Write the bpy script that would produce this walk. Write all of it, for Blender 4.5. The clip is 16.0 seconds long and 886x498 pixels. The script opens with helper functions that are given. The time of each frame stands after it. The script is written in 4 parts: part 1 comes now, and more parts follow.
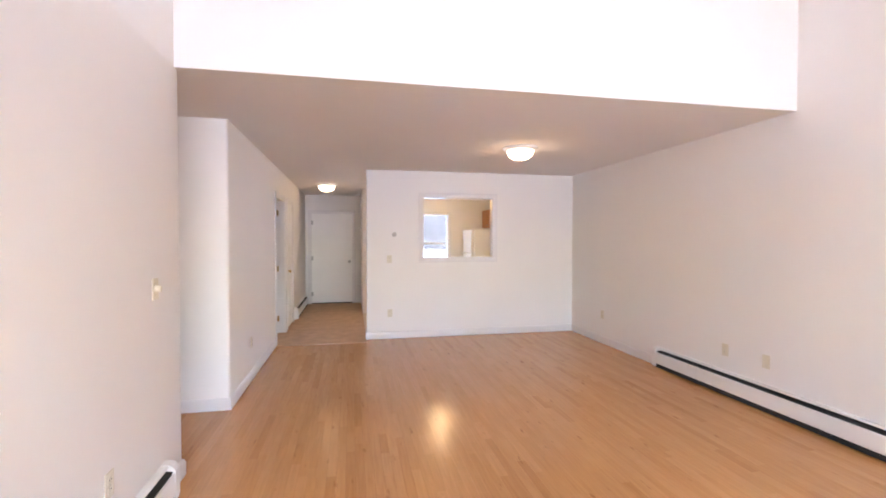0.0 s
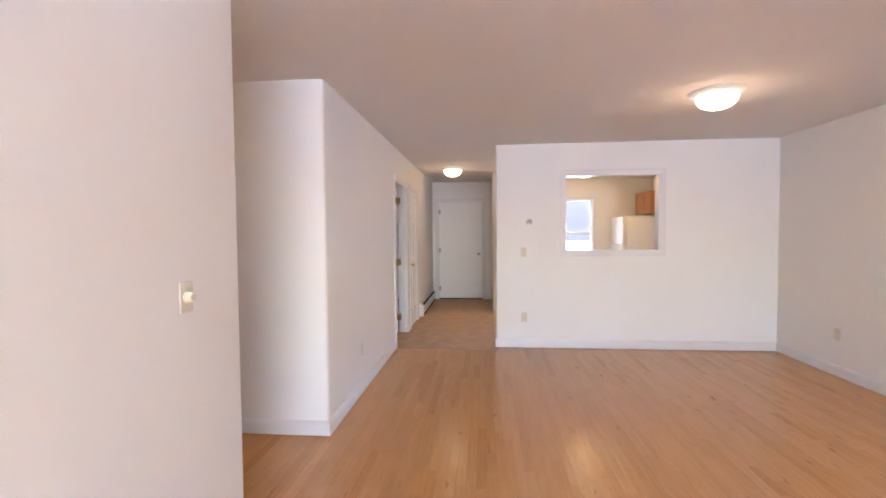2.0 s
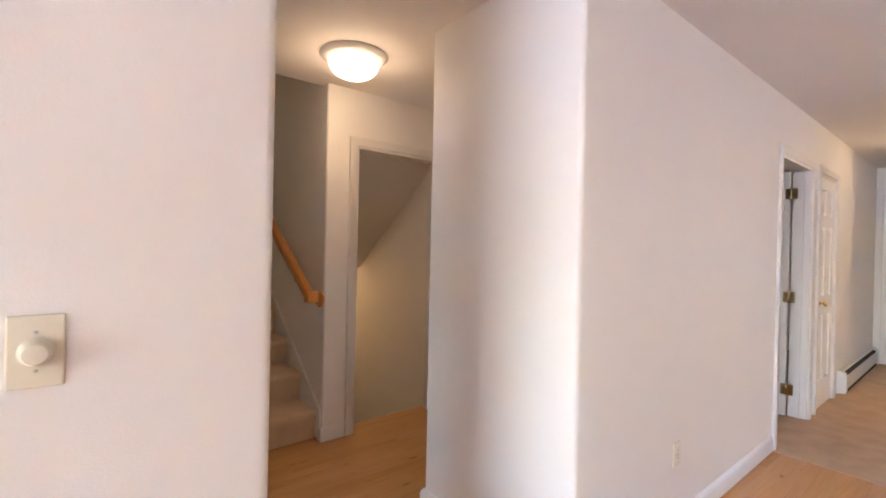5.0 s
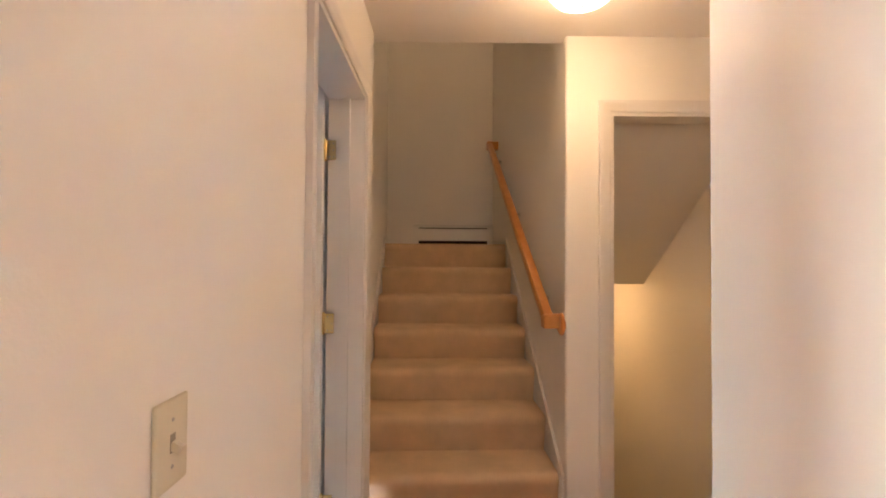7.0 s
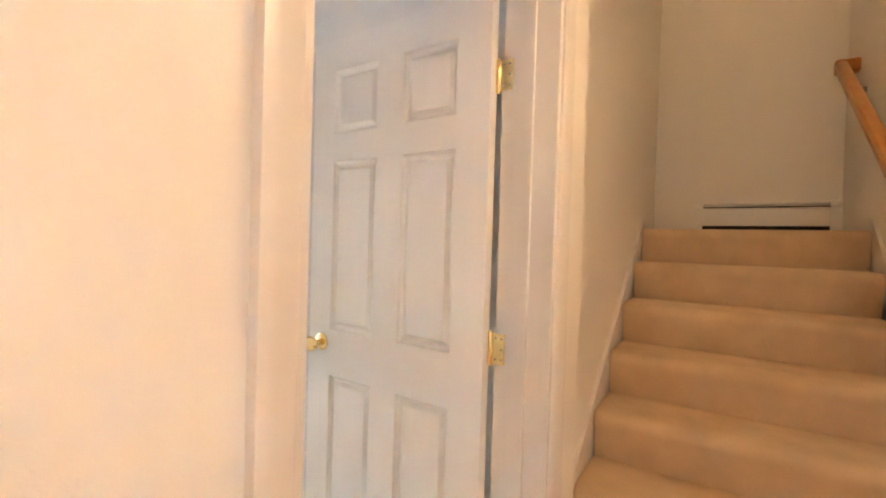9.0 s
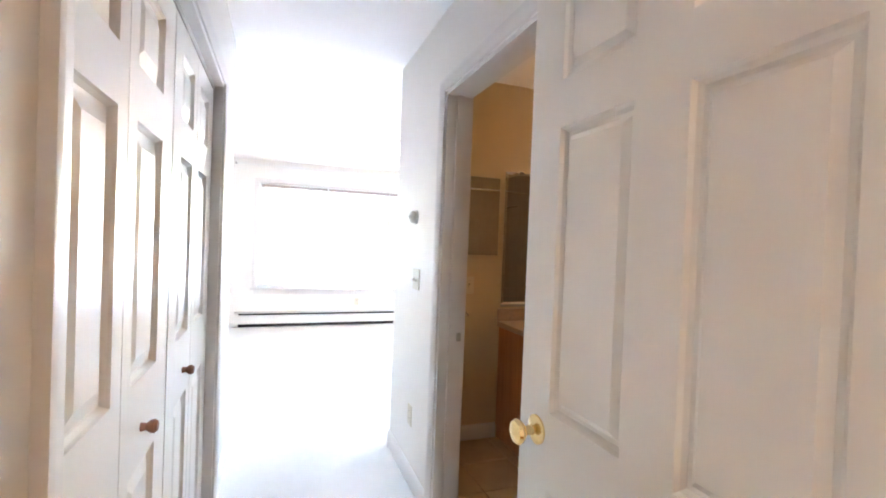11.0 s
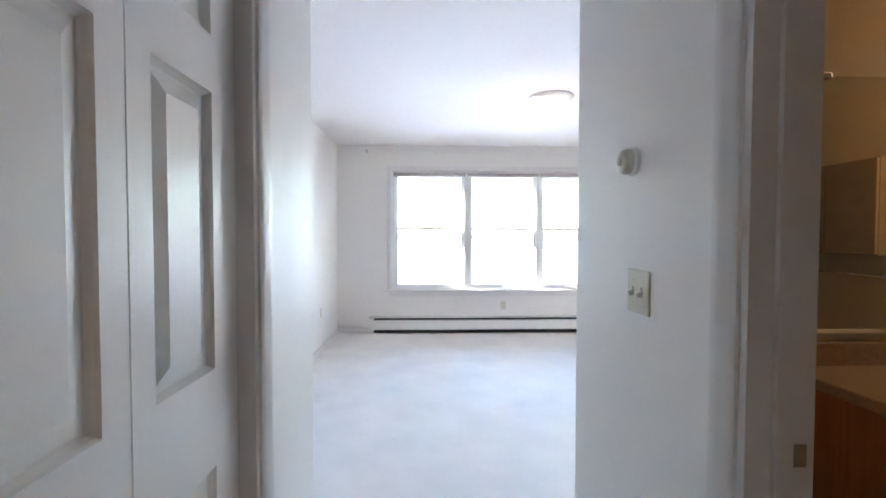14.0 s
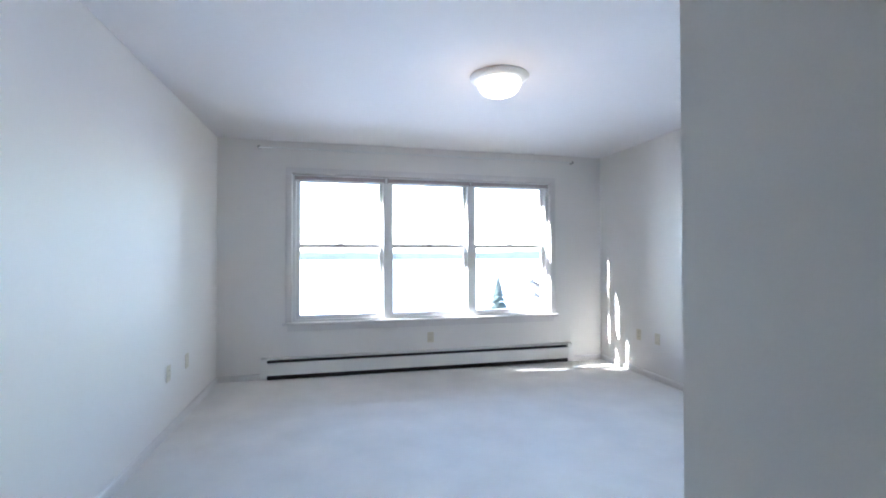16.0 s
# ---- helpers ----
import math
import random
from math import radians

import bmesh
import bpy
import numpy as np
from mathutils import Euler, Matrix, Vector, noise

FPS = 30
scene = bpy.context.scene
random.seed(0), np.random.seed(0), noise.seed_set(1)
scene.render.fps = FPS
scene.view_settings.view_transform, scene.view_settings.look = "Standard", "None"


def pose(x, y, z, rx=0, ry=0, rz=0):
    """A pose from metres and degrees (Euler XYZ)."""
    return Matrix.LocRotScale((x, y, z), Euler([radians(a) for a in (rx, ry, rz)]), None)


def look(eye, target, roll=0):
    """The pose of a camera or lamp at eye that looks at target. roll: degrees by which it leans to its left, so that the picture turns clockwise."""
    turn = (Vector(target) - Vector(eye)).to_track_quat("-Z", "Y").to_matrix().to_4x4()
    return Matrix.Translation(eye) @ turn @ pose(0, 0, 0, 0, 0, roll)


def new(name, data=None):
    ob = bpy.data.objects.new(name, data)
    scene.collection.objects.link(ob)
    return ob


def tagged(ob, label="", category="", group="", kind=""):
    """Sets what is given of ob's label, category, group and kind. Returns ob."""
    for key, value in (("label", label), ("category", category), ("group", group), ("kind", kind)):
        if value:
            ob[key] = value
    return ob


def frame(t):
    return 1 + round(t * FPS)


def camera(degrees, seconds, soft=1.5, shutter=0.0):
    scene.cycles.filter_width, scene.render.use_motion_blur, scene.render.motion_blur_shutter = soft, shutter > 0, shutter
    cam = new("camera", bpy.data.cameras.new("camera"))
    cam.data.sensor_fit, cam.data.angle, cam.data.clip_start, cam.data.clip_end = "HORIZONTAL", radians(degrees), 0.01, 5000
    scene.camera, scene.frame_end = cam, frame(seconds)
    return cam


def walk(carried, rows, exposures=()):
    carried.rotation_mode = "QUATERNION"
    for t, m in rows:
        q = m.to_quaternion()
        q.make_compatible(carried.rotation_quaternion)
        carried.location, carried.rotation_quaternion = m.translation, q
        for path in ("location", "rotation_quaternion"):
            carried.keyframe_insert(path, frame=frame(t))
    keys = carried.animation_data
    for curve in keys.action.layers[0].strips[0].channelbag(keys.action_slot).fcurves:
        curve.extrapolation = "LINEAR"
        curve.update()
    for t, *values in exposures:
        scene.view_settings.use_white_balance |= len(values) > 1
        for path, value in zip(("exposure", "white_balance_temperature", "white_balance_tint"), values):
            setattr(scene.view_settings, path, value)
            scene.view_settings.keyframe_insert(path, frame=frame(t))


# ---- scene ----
cam = camera(89.6, 16.0, soft=1.8)
PATH = [
    (0, (1.008, 0.393, 1.433), (1.41, 2.352, 1.393), 0.0),
    (0.5, (1.011, 0.612, 1.437), (1.27, 2.595, 1.399), 0.2),
    (1, (1.028, 0.87, 1.411), (1.143, 2.866, 1.357), -0.0),
    (1.5, (1.044, 1.156, 1.422), (1.037, 3.155, 1.353), -0.1),
    (2, (1.078, 1.459, 1.403), (0.893, 3.449, 1.328), -0.5),
    (2.5, (1.124, 1.717, 1.402), (0.77, 3.685, 1.357), -0.6),
    (3, (1.108, 1.994, 1.389), (0.548, 3.913, 1.362), -0.0),
    (3.5, (1.084, 2.249, 1.387), (0.29, 4.084, 1.372), 0.9),
    (4, (1.04, 2.521, 1.384), (-0.035, 4.207, 1.369), 1.1),
    (4.2, (1.014, 2.617, 1.386), (-0.162, 4.235, 1.367), 1.4),
    (6.3, (0.616, 3.574, 1.284), (-1.328, 4.042, 1.311), -0.1),
    (6.5, (0.523, 3.618, 1.292), (-1.448, 3.959, 1.318), 0.0),
    (7, (0.323, 3.683, 1.306), (-1.676, 3.692, 1.347), 0.4),
    (7.5, (0.098, 3.793, 1.302), (-1.869, 3.435, 1.334), 0.3),
    (8, (-0.119, 3.859, 1.304), (-2.026, 3.253, 1.327), 0.4),
    (8.5, (-0.337, 3.83, 1.318), (-2.144, 2.972, 1.31), 1.3),
    (9, (-0.543, 3.777, 1.312), (-2.181, 2.63, 1.28), 1.7),
    (9.5, (-0.734, 3.717, 1.329), (-2.122, 2.277, 1.286), 1.7),
    (10, (-0.867, 3.597, 1.323), (-2.047, 1.982, 1.287), 2.2),
    (10.2, (-0.919, 3.537, 1.326), (-2.007, 1.86, 1.294), 2.5),
    (12.3, (-1.231, 2.935, 1.339), (-1.42, 0.944, 1.316), 0.6),
    (12.5, (-1.244, 2.852, 1.325), (-1.396, 0.858, 1.301), 0.7),
    (13, (-1.264, 2.622, 1.31), (-1.348, 0.625, 1.259), 0.3),
    (13.5, (-1.273, 2.382, 1.295), (-1.305, 0.383, 1.236), -0.2),
    (14, (-1.246, 2.121, 1.274), (-1.321, 0.124, 1.215), 0.1),
    (14.5, (-1.229, 1.854, 1.276), (-1.381, -0.14, 1.236), 0.2),
    (15, (-1.248, 1.583, 1.26), (-1.463, -0.406, 1.245), 0.1),
    (15.5, (-1.276, 1.333, 1.28), (-1.571, -0.645, 1.284), -0.1),
    (16, (-1.243, 1.131, 1.263), (-1.709, -0.814, 1.291), -0.1),
]
LIGHTING = [(0, 5.06, 5800, 13), (1.0, 5.05, 5750, 13), (2.2, 5.05, 5700, 13), (4.2, 5.3, 5650, 11), (6.3, 5.36, 6150, 13), (7.0, 5.95, 6500, 12), (7.5, 6.2, 6750, 11), (8.5, 6.52, 6800, 10), (9.5, 6.8, 6650, 9), (10.2, 6.72, 6350, 10),
            (12.3, 5.56, 6200, 10), (13, 5.36, 6150, 10), (14, 5.05, 5950, 9), (15, 4.74, 5750, 7), (16, 4.35, 5530, 6)]
walk(cam, [(t, look(eye, target, roll)) for t, eye, target, roll in PATH], LIGHTING)

# ---- light ----
world = bpy.data.worlds.new("sky")
scene.world = world
world.use_nodes = True
wn = world.node_tree
sky = wn.nodes.new("ShaderNodeTexSky")
sky.sky_type, sky.sun_disc = "NISHITA", False
SUN_ELEV, SUN_DIR = 27.0, Vector((-1.0, 0.20, 0.0)).normalized()   # the way the light travels, over the ground
sky.sun_elevation = radians(SUN_ELEV)
sky.sun_rotation = math.atan2(-SUN_DIR.x, -SUN_DIR.y)
wn.links.new(sky.outputs[0], wn.nodes["Background"].inputs[0])
wn.nodes["Background"].inputs[1].default_value = 0.15

sun = new("sun", bpy.data.lights.new("sun", "SUN"))
sun.data.energy, sun.data.angle, sun.data.color = 2.6, radians(0.6), (1.0, 0.95, 0.88)
sun.matrix_world = look((0, 0, 20), Vector((0, 0, 20)) + SUN_DIR * math.cos(radians(SUN_ELEV)) - Vector((0, 0, math.sin(radians(SUN_ELEV)))))


def window_light(name, x, y, z, w, h, target, watts, color):
    lamp = new(name, bpy.data.lights.new(name, "AREA"))
    lamp.data.shape, lamp.data.size, lamp.data.size_y = "RECTANGLE", w, h
    lamp.data.energy, lamp.data.color = watts, color
    lamp.data.spread = radians(165)
    lamp.matrix_world = look((x, y, z), target)


window_light("living_window_light", 2.2, -3.66, 1.5, 3.2, 1.15, (2.2, 3.0, -3.4), 7.2, (0.98, 0.98, 1.0))


def bulb(name, x, y, z, watts, color=(1.0, 0.74, 0.46), size=0.07):
    lamp = new(name, bpy.data.lights.new(name, "POINT"))
    lamp.data.energy, lamp.data.color, lamp.data.shadow_soft_size = watts, color, size
    lamp.location = (x, y, z)


# ---- materials ----
def material(name, color, rough=0.5, metal=0.0, bump=0.0, scale=60.0, vary=0.05, vary_scale=1.2, spec=0.5):
    m = bpy.data.materials.new(name)
    m.use_nodes = True
    t = m.node_tree
    b = t.nodes["Principled BSDF"]
    b.inputs["Roughness"].default_value, b.inputs["Metallic"].default_value = rough, metal
    b.inputs["Specular IOR Level"].default_value = spec
    co = t.nodes.new("ShaderNodeTexCoord")
    big = t.nodes.new("ShaderNodeTexNoise")
    big.inputs["Scale"].default_value, big.inputs["Detail"].default_value = vary_scale, 5
    t.links.new(co.outputs["Object"], big.inputs["Vector"])
    ramp = t.nodes.new("ShaderNodeValToRGB")
    ramp.color_ramp.elements[0].position, ramp.color_ramp.elements[1].position = 0.3, 0.7
    ramp.color_ramp.elements[0].color = (*[c * (1 - vary) for c in color], 1)
    ramp.color_ramp.elements[1].color = (*[min(1, c * (1 + vary)) for c in color], 1)
    t.links.new(big.outputs["Fac"], ramp.inputs["Fac"])
    t.links.new(ramp.outputs["Color"], b.inputs["Base Color"])
    if bump:
        fine = t.nodes.new("ShaderNodeTexNoise")
        fine.inputs["Scale"].default_value, fine.inputs["Detail"].default_value = scale, 4
        t.links.new(co.outputs["Object"], fine.inputs["Vector"])
        bp = t.nodes.new("ShaderNodeBump")
        bp.inputs["Strength"].default_value, bp.inputs["Distance"].default_value = bump, 0.004
        t.links.new(fine.outputs["Fac"], bp.inputs["Height"])
        t.links.new(bp.outputs["Normal"], b.inputs["Normal"])
    return m


def plank_material(name, per_object):
    """Maple strip flooring: the tone changes from strip to strip, grain runs along y."""
    m = bpy.data.materials.new(name)
    m.use_nodes = True
    t = m.node_tree
    b = t.nodes["Principled BSDF"]
    rnd = t.nodes.new("ShaderNodeObjectInfo" if per_object else "ShaderNodeNewGeometry")
    out = rnd.outputs["Random"] if per_object else rnd.outputs["Random Per Island"]
    ramp = t.nodes.new("ShaderNodeValToRGB")
    e = ramp.color_ramp.elements
    e[0].color, e[1].color = (0.50, 0.235, 0.076, 1), (0.60, 0.305, 0.108, 1)
    mid = e.new(0.12)
    mid.color = (0.55, 0.27, 0.09, 1)
    t.links.new(out, ramp.inputs["Fac"])
    geo = t.nodes.new("ShaderNodeNewGeometry")
    stretch = t.nodes.new("ShaderNodeMapping")
    stretch.inputs["Scale"].default_value = (60, 3.5, 60)
    t.links.new(geo.outputs["Position"], stretch.inputs["Vector"])
    grain = t.nodes.new("ShaderNodeTexNoise")
    grain.inputs["Scale"].default_value, grain.inputs["Detail"].default_value = 1.0, 6
    t.links.new(stretch.outputs["Vector"], grain.inputs["Vector"])
    mix = t.nodes.new("ShaderNodeMix")
    mix.data_type, mix.blend_type = "RGBA", "MULTIPLY"
    mix.inputs["Factor"].default_value = 0.22
    gr = t.nodes.new("ShaderNodeValToRGB")
    gr.color_ramp.elements[0].position, gr.color_ramp.elements[0].color = 0.3, (0.55, 0.42, 0.32, 1)
    gr.color_ramp.elements[1].position = 0.62
    t.links.new(grain.outputs["Fac"], gr.inputs["Fac"])
    t.links.new(ramp.outputs["Color"], mix.inputs["A"])
    t.links.new(gr.outputs["Color"], mix.inputs["B"])
    knot_map = t.nodes.new("ShaderNodeMapping")
    knot_map.inputs["Scale"].default_value = (17, 5, 17)
    t.links.new(geo.outputs["Position"], knot_map.inputs["Vector"])
    knots = t.nodes.new("ShaderNodeTexNoise")
    knots.inputs["Scale"].default_value, knots.inputs["Detail"].default_value = 1.0, 2
    t.links.new(knot_map.outputs["Vector"], knots.inputs["Vector"])
    kr = t.nodes.new("ShaderNodeValToRGB")
    kr.color_ramp.elements[0].position, kr.color_ramp.elements[0].color = 0.67, (1, 1, 1, 1)
    kr.color_ramp.elements[1].position, kr.color_ramp.elements[1].color = 0.80, (0.55, 0.45, 0.37, 1)
    t.links.new(knots.outputs["Fac"], kr.inputs["Fac"])
    dark = t.nodes.new("ShaderNodeMix")
    dark.data_type, dark.blend_type = "RGBA", "MULTIPLY"
    dark.inputs["Factor"].default_value = 1.0
    t.links.new(mix.outputs["Result"], dark.inputs["A"])
    t.links.new(kr.outputs["Color"], dark.inputs["B"])
    t.links.new(dark.outputs["Result"], b.inputs["Base Color"])
    cloud = t.nodes.new("ShaderNodeTexNoise")
    cloud.inputs["Scale"].default_value = 2.5
    t.links.new(geo.outputs["Position"], cloud.inputs["Vector"])
    rr = t.nodes.new("ShaderNodeMapRange")
    rr.inputs["To Min"].default_value, rr.inputs["To Max"].default_value = 0.17, 0.26
    b.inputs["Specular IOR Level"].default_value = 0.5
    t.links.new(cloud.outputs["Fac"], rr.inputs["Value"])
    t.links.new(rr.outputs["Result"], b.inputs["Roughness"])
    bp = t.nodes.new("ShaderNodeBump")
    bp.inputs["Strength"].default_value, bp.inputs["Distance"].default_value = 0.05, 0.002
    t.links.new(grain.outputs["Fac"], bp.inputs["Height"])
    t.links.new(bp.outputs["Normal"], b.inputs["Normal"])
    return m


def grain_material(name, dark, light, rough, axis_scale):
    m = material(name, light, rough)
    t = m.node_tree
    b = t.nodes["Principled BSDF"]
    co = t.nodes.new("ShaderNodeTexCoord")
    mp = t.nodes.new("ShaderNodeMapping")
    mp.inputs["Scale"].default_value = axis_scale
    no = t.nodes.new("ShaderNodeTexNoise")
    no.inputs["Scale"].default_value, no.inputs["Detail"].default_value = 1.0, 5
    rp = t.nodes.new("ShaderNodeValToRGB")
    rp.color_ramp.elements[0].position, rp.color_ramp.elements[0].color = 0.3, (*dark, 1)
    rp.color_ramp.elements[1].position, rp.color_ramp.elements[1].color = 0.7, (*light, 1)
    t.links.new(co.outputs["Object"], mp.inputs["Vector"])
    t.links.new(mp.outputs["Vector"], no.inputs["Vector"])
    t.links.new(no.outputs["Fac"], rp.inputs["Fac"])
    t.links.new(rp.outputs["Color"], b.inputs["Base Color"])
    return m


def glass_material(name):
    m = bpy.data.materials.new(name)
    m.use_nodes = True
    t = m.node_tree
    t.nodes.remove(t.nodes["Principled BSDF"])
    clear, gloss = t.nodes.new("ShaderNodeBsdfTransparent"), t.nodes.new("ShaderNodeBsdfGlossy")
    gloss.inputs["Roughness"].default_value = 0.02
    fres = t.nodes.new("ShaderNodeFresnel")
    mix = t.nodes.new("ShaderNodeMixShader")
    t.links.new(fres.outputs[0], mix.inputs[0])
    t.links.new(clear.outputs[0], mix.inputs[1])
    t.links.new(gloss.outputs[0], mix.inputs[2])
    t.links.new(mix.outputs[0], t.nodes["Material Output"].inputs["Surface"])
    return m


def glow_material(name, color, strength):
    m = material(name, (0.9, 0.88, 0.84), 0.35)
    b = m.node_tree.nodes["Principled BSDF"]
    b.inputs["Emission Color"].default_value = (*color, 1)
    b.inputs["Emission Strength"].default_value = strength
    return m


PAINT = material("wall_paint", (0.80, 0.765, 0.725), 0.55, bump=0.10, scale=180, vary=0.012, vary_scale=0.8)
CEIL = material("ceiling_paint", (0.80, 0.765, 0.75), 0.8, bump=0.25, scale=140, vary=0.015, vary_scale=0.7)
BATH_PAINT = material("bath_paint", (0.62, 0.50, 0.34), 0.5, bump=0.10, scale=180, vary=0.015, vary_scale=0.8)
TRIM = material("trim_paint", (0.72, 0.685, 0.66), 0.32, bump=0.03, scale=90, vary=0.015, vary_scale=3)
DOOR = material("door_paint", (0.82, 0.79, 0.75), 0.33, bump=0.05, scale=120, vary=0.015, vary_scale=2)
PLANK = plank_material("maple_strip", True)
PLANK_REST = plank_material("maple_strip_rest", False)
GAPS = material("floor_gaps", (0.30, 0.15, 0.055), 0.8)
CARPET = material("beige_carpet", (0.83, 0.80, 0.765), 0.97, bump=0.9, scale=420, vary=0.05, vary_scale=3, spec=0.1)
CARPET_TAN = material("tan_carpet", (0.60, 0.405, 0.26), 0.97, bump=0.9, scale=420, vary=0.10, vary_scale=6, spec=0.1)
CARPET_STAIR = material("stair_carpet", (0.66, 0.47, 0.305), 0.97, bump=0.9, scale=420, vary=0.08, vary_scale=7, spec=0.1)
BRASS = material("polished_brass", (0.85, 0.66, 0.33), 0.18, metal=1.0, vary=0.04, vary_scale=40)
CHROME = material("chrome", (0.78, 0.78, 0.78), 0.1, metal=1.0, vary=0.02)
STEEL = material("dull_steel", (0.45, 0.43, 0.40), 0.35, metal=1.0, vary=0.05, vary_scale=30)
# Near-black; in the heater slots it stands in for shade.
DARK = material("dark_gap", (0.015, 0.014, 0.013), 0.8)
HEATER = material("heater_enamel", (0.78, 0.76, 0.73), 0.35, bump=0.03, scale=60, vary=0.02)
FINS = material("heater_fins", (0.06, 0.06, 0.06), 0.5, metal=0.6)
IVORY = material("ivory_plastic", (0.66, 0.60, 0.47), 0.35, vary=0.02, vary_scale=20)
WHITE_PLASTIC = material("white_plastic", (0.78, 0.77, 0.75), 0.3, vary=0.02, vary_scale=20)
OAK = grain_material("oak_rail", (0.47, 0.18, 0.045), (0.55, 0.235, 0.065), 0.3, (2.5, 22, 22))
CABINET = grain_material("cabinet_wood", (0.36, 0.15, 0.05), (0.46, 0.21, 0.08), 0.35, (50, 50, 3))
KNOBWOOD = material("brown_knob_wood", (0.26, 0.10, 0.05), 0.35, vary=0.15, vary_scale=40)
LAMINATE = material("counter_laminate", (0.42, 0.30, 0.22), 0.28, vary=0.12, vary_scale=60)
PORCELAIN = material("porcelain", (0.80, 0.76, 0.68), 0.08, vary=0.01)
MIRROR = material("mirror_silver", (0.86, 0.87, 0.85), 0.01, metal=1.0, vary=0.0)
FRIDGE = material("fridge_enamel", (0.80, 0.77, 0.72), 0.35, bump=0.06, scale=300, vary=0.01)
TILE = material("bath_floor_tile", (0.62, 0.50, 0.36), 0.3, vary=0.08, vary_scale=7)
GROUT = material("tile_grout", (0.36, 0.29, 0.21), 0.9)
DULL_BROWN = material("dull_brown_laminate", (0.33, 0.26, 0.18), 0.4, vary=0.06, vary_scale=12)
DIAL_GREY = material("dial_grey_plastic", (0.50, 0.47, 0.43), 0.35, vary=0.03, vary_scale=20)
SLOT = material("shaded_ivory_slot", (0.28, 0.25, 0.19), 0.5, vary=0.02)
GLASS = glass_material("window_glass")
VINYL = material("vinyl_window", (0.80, 0.79, 0.78), 0.35, vary=0.01)
SNOW = material("snow", (0.56, 0.57, 0.60), 0.85, bump=0.3, scale=2, vary=0.04, vary_scale=0.05)
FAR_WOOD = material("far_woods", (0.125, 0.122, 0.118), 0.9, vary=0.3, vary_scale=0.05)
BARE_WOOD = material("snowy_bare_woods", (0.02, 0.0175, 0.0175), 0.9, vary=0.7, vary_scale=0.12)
NEEDLES = material("spruce_needles", (0.065, 0.082, 0.072), 0.8, vary=0.4, vary_scale=3)
TWIG = material("dark_twigs", (0.035, 0.03, 0.027), 0.9, vary=0.2, vary_scale=8)
BARK = material("bark", (0.10, 0.075, 0.055), 0.9, vary=0.2, vary_scale=8)
LAMP_GLASS = glow_material("lit_frosted_glass", (1.0, 0.72, 0.42), 0.3)
LAMP_GLASS_COOL = glow_material("lit_frosted_glass_dim", (1.0, 0.88, 0.72), 0.16)


scene.cycles.caustics_reflective = False


# ---- building helpers ----
def mesh_of(name, bm, mat, smooth=False):
    me = bpy.data.meshes.new(name)
    bmesh.ops.recalc_face_normals(bm, faces=bm.faces)
    bm.to_mesh(me)
    bm.free()
    me.materials.append(mat)
    if smooth:
        for p in me.polygons:
            p.use_smooth = True
        me.set_sharp_from_angle(angle=radians(35))
    return me


def part(name, bm, mat, parent=None, label="", smooth=False):
    ob = new(name, mesh_of(name, bm, mat, smooth))
    if parent is not None:
        ob.parent = parent
    if label:
        ob["label"] = label
    return ob


def thing(name, label, category, m=None, group="", kind=""):
    ob = new(name)
    if m is not None:
        ob.matrix_basis = m
    return tagged(ob, label, category, group, kind)


def setting(name, bm, mat, label, category, smooth=False):
    return tagged(part(name, bm, mat, None, "", smooth), label, category, "", "structure")


def box(bm, x0, y0, z0, x1, y1, z1, bevel=0.0, seg=2):
    b2 = bmesh.new()
    bmesh.ops.create_cube(b2, size=1)
    for v in b2.verts:
        v.co = Vector(((v.co.x + .5) * (x1 - x0) + x0, (v.co.y + .5) * (y1 - y0) + y0, (v.co.z + .5) * (z1 - z0) + z0))
    if bevel:
        bmesh.ops.bevel(b2, geom=b2.edges[:], offset=bevel, segments=seg, profile=0.5, affect="EDGES")
    join(bm, b2)
    return bm


def join(bm, other, m=None):
    table = {v: bm.verts.new(m @ v.co if m is not None else v.co) for v in other.verts}
    for f in other.faces:
        bm.faces.new([table[v] for v in f.verts])
    other.free()
    return bm


def boxed(*a, **k):
    return box(bmesh.new(), *a, **k)


def lathe(profile, seg=32, m=None):
    """Turns (radius, height) pairs about z."""
    bm = bmesh.new()
    rings = []
    for r, z in profile:
        if r < 1e-5:
            rings.append([bm.verts.new((0, 0, z))])
        else:
            rings.append([bm.verts.new((r * math.cos(2 * math.pi * i / seg), r * math.sin(2 * math.pi * i / seg), z)) for i in range(seg)])
    for a, b in zip(rings, rings[1:]):
        for i in range(seg):
            j = (i + 1) % seg
            if len(a) == 1 and len(b) == 1:
                continue
            if len(a) == 1:
                bm.faces.new((a[0], b[i], b[j]))
            elif len(b) == 1:
                bm.faces.new((a[i], a[j], b[0]))
            else:
                bm.faces.new((a[i], a[j], b[j], b[i]))
    if m is not None:
        bm.transform(m)
    return bm


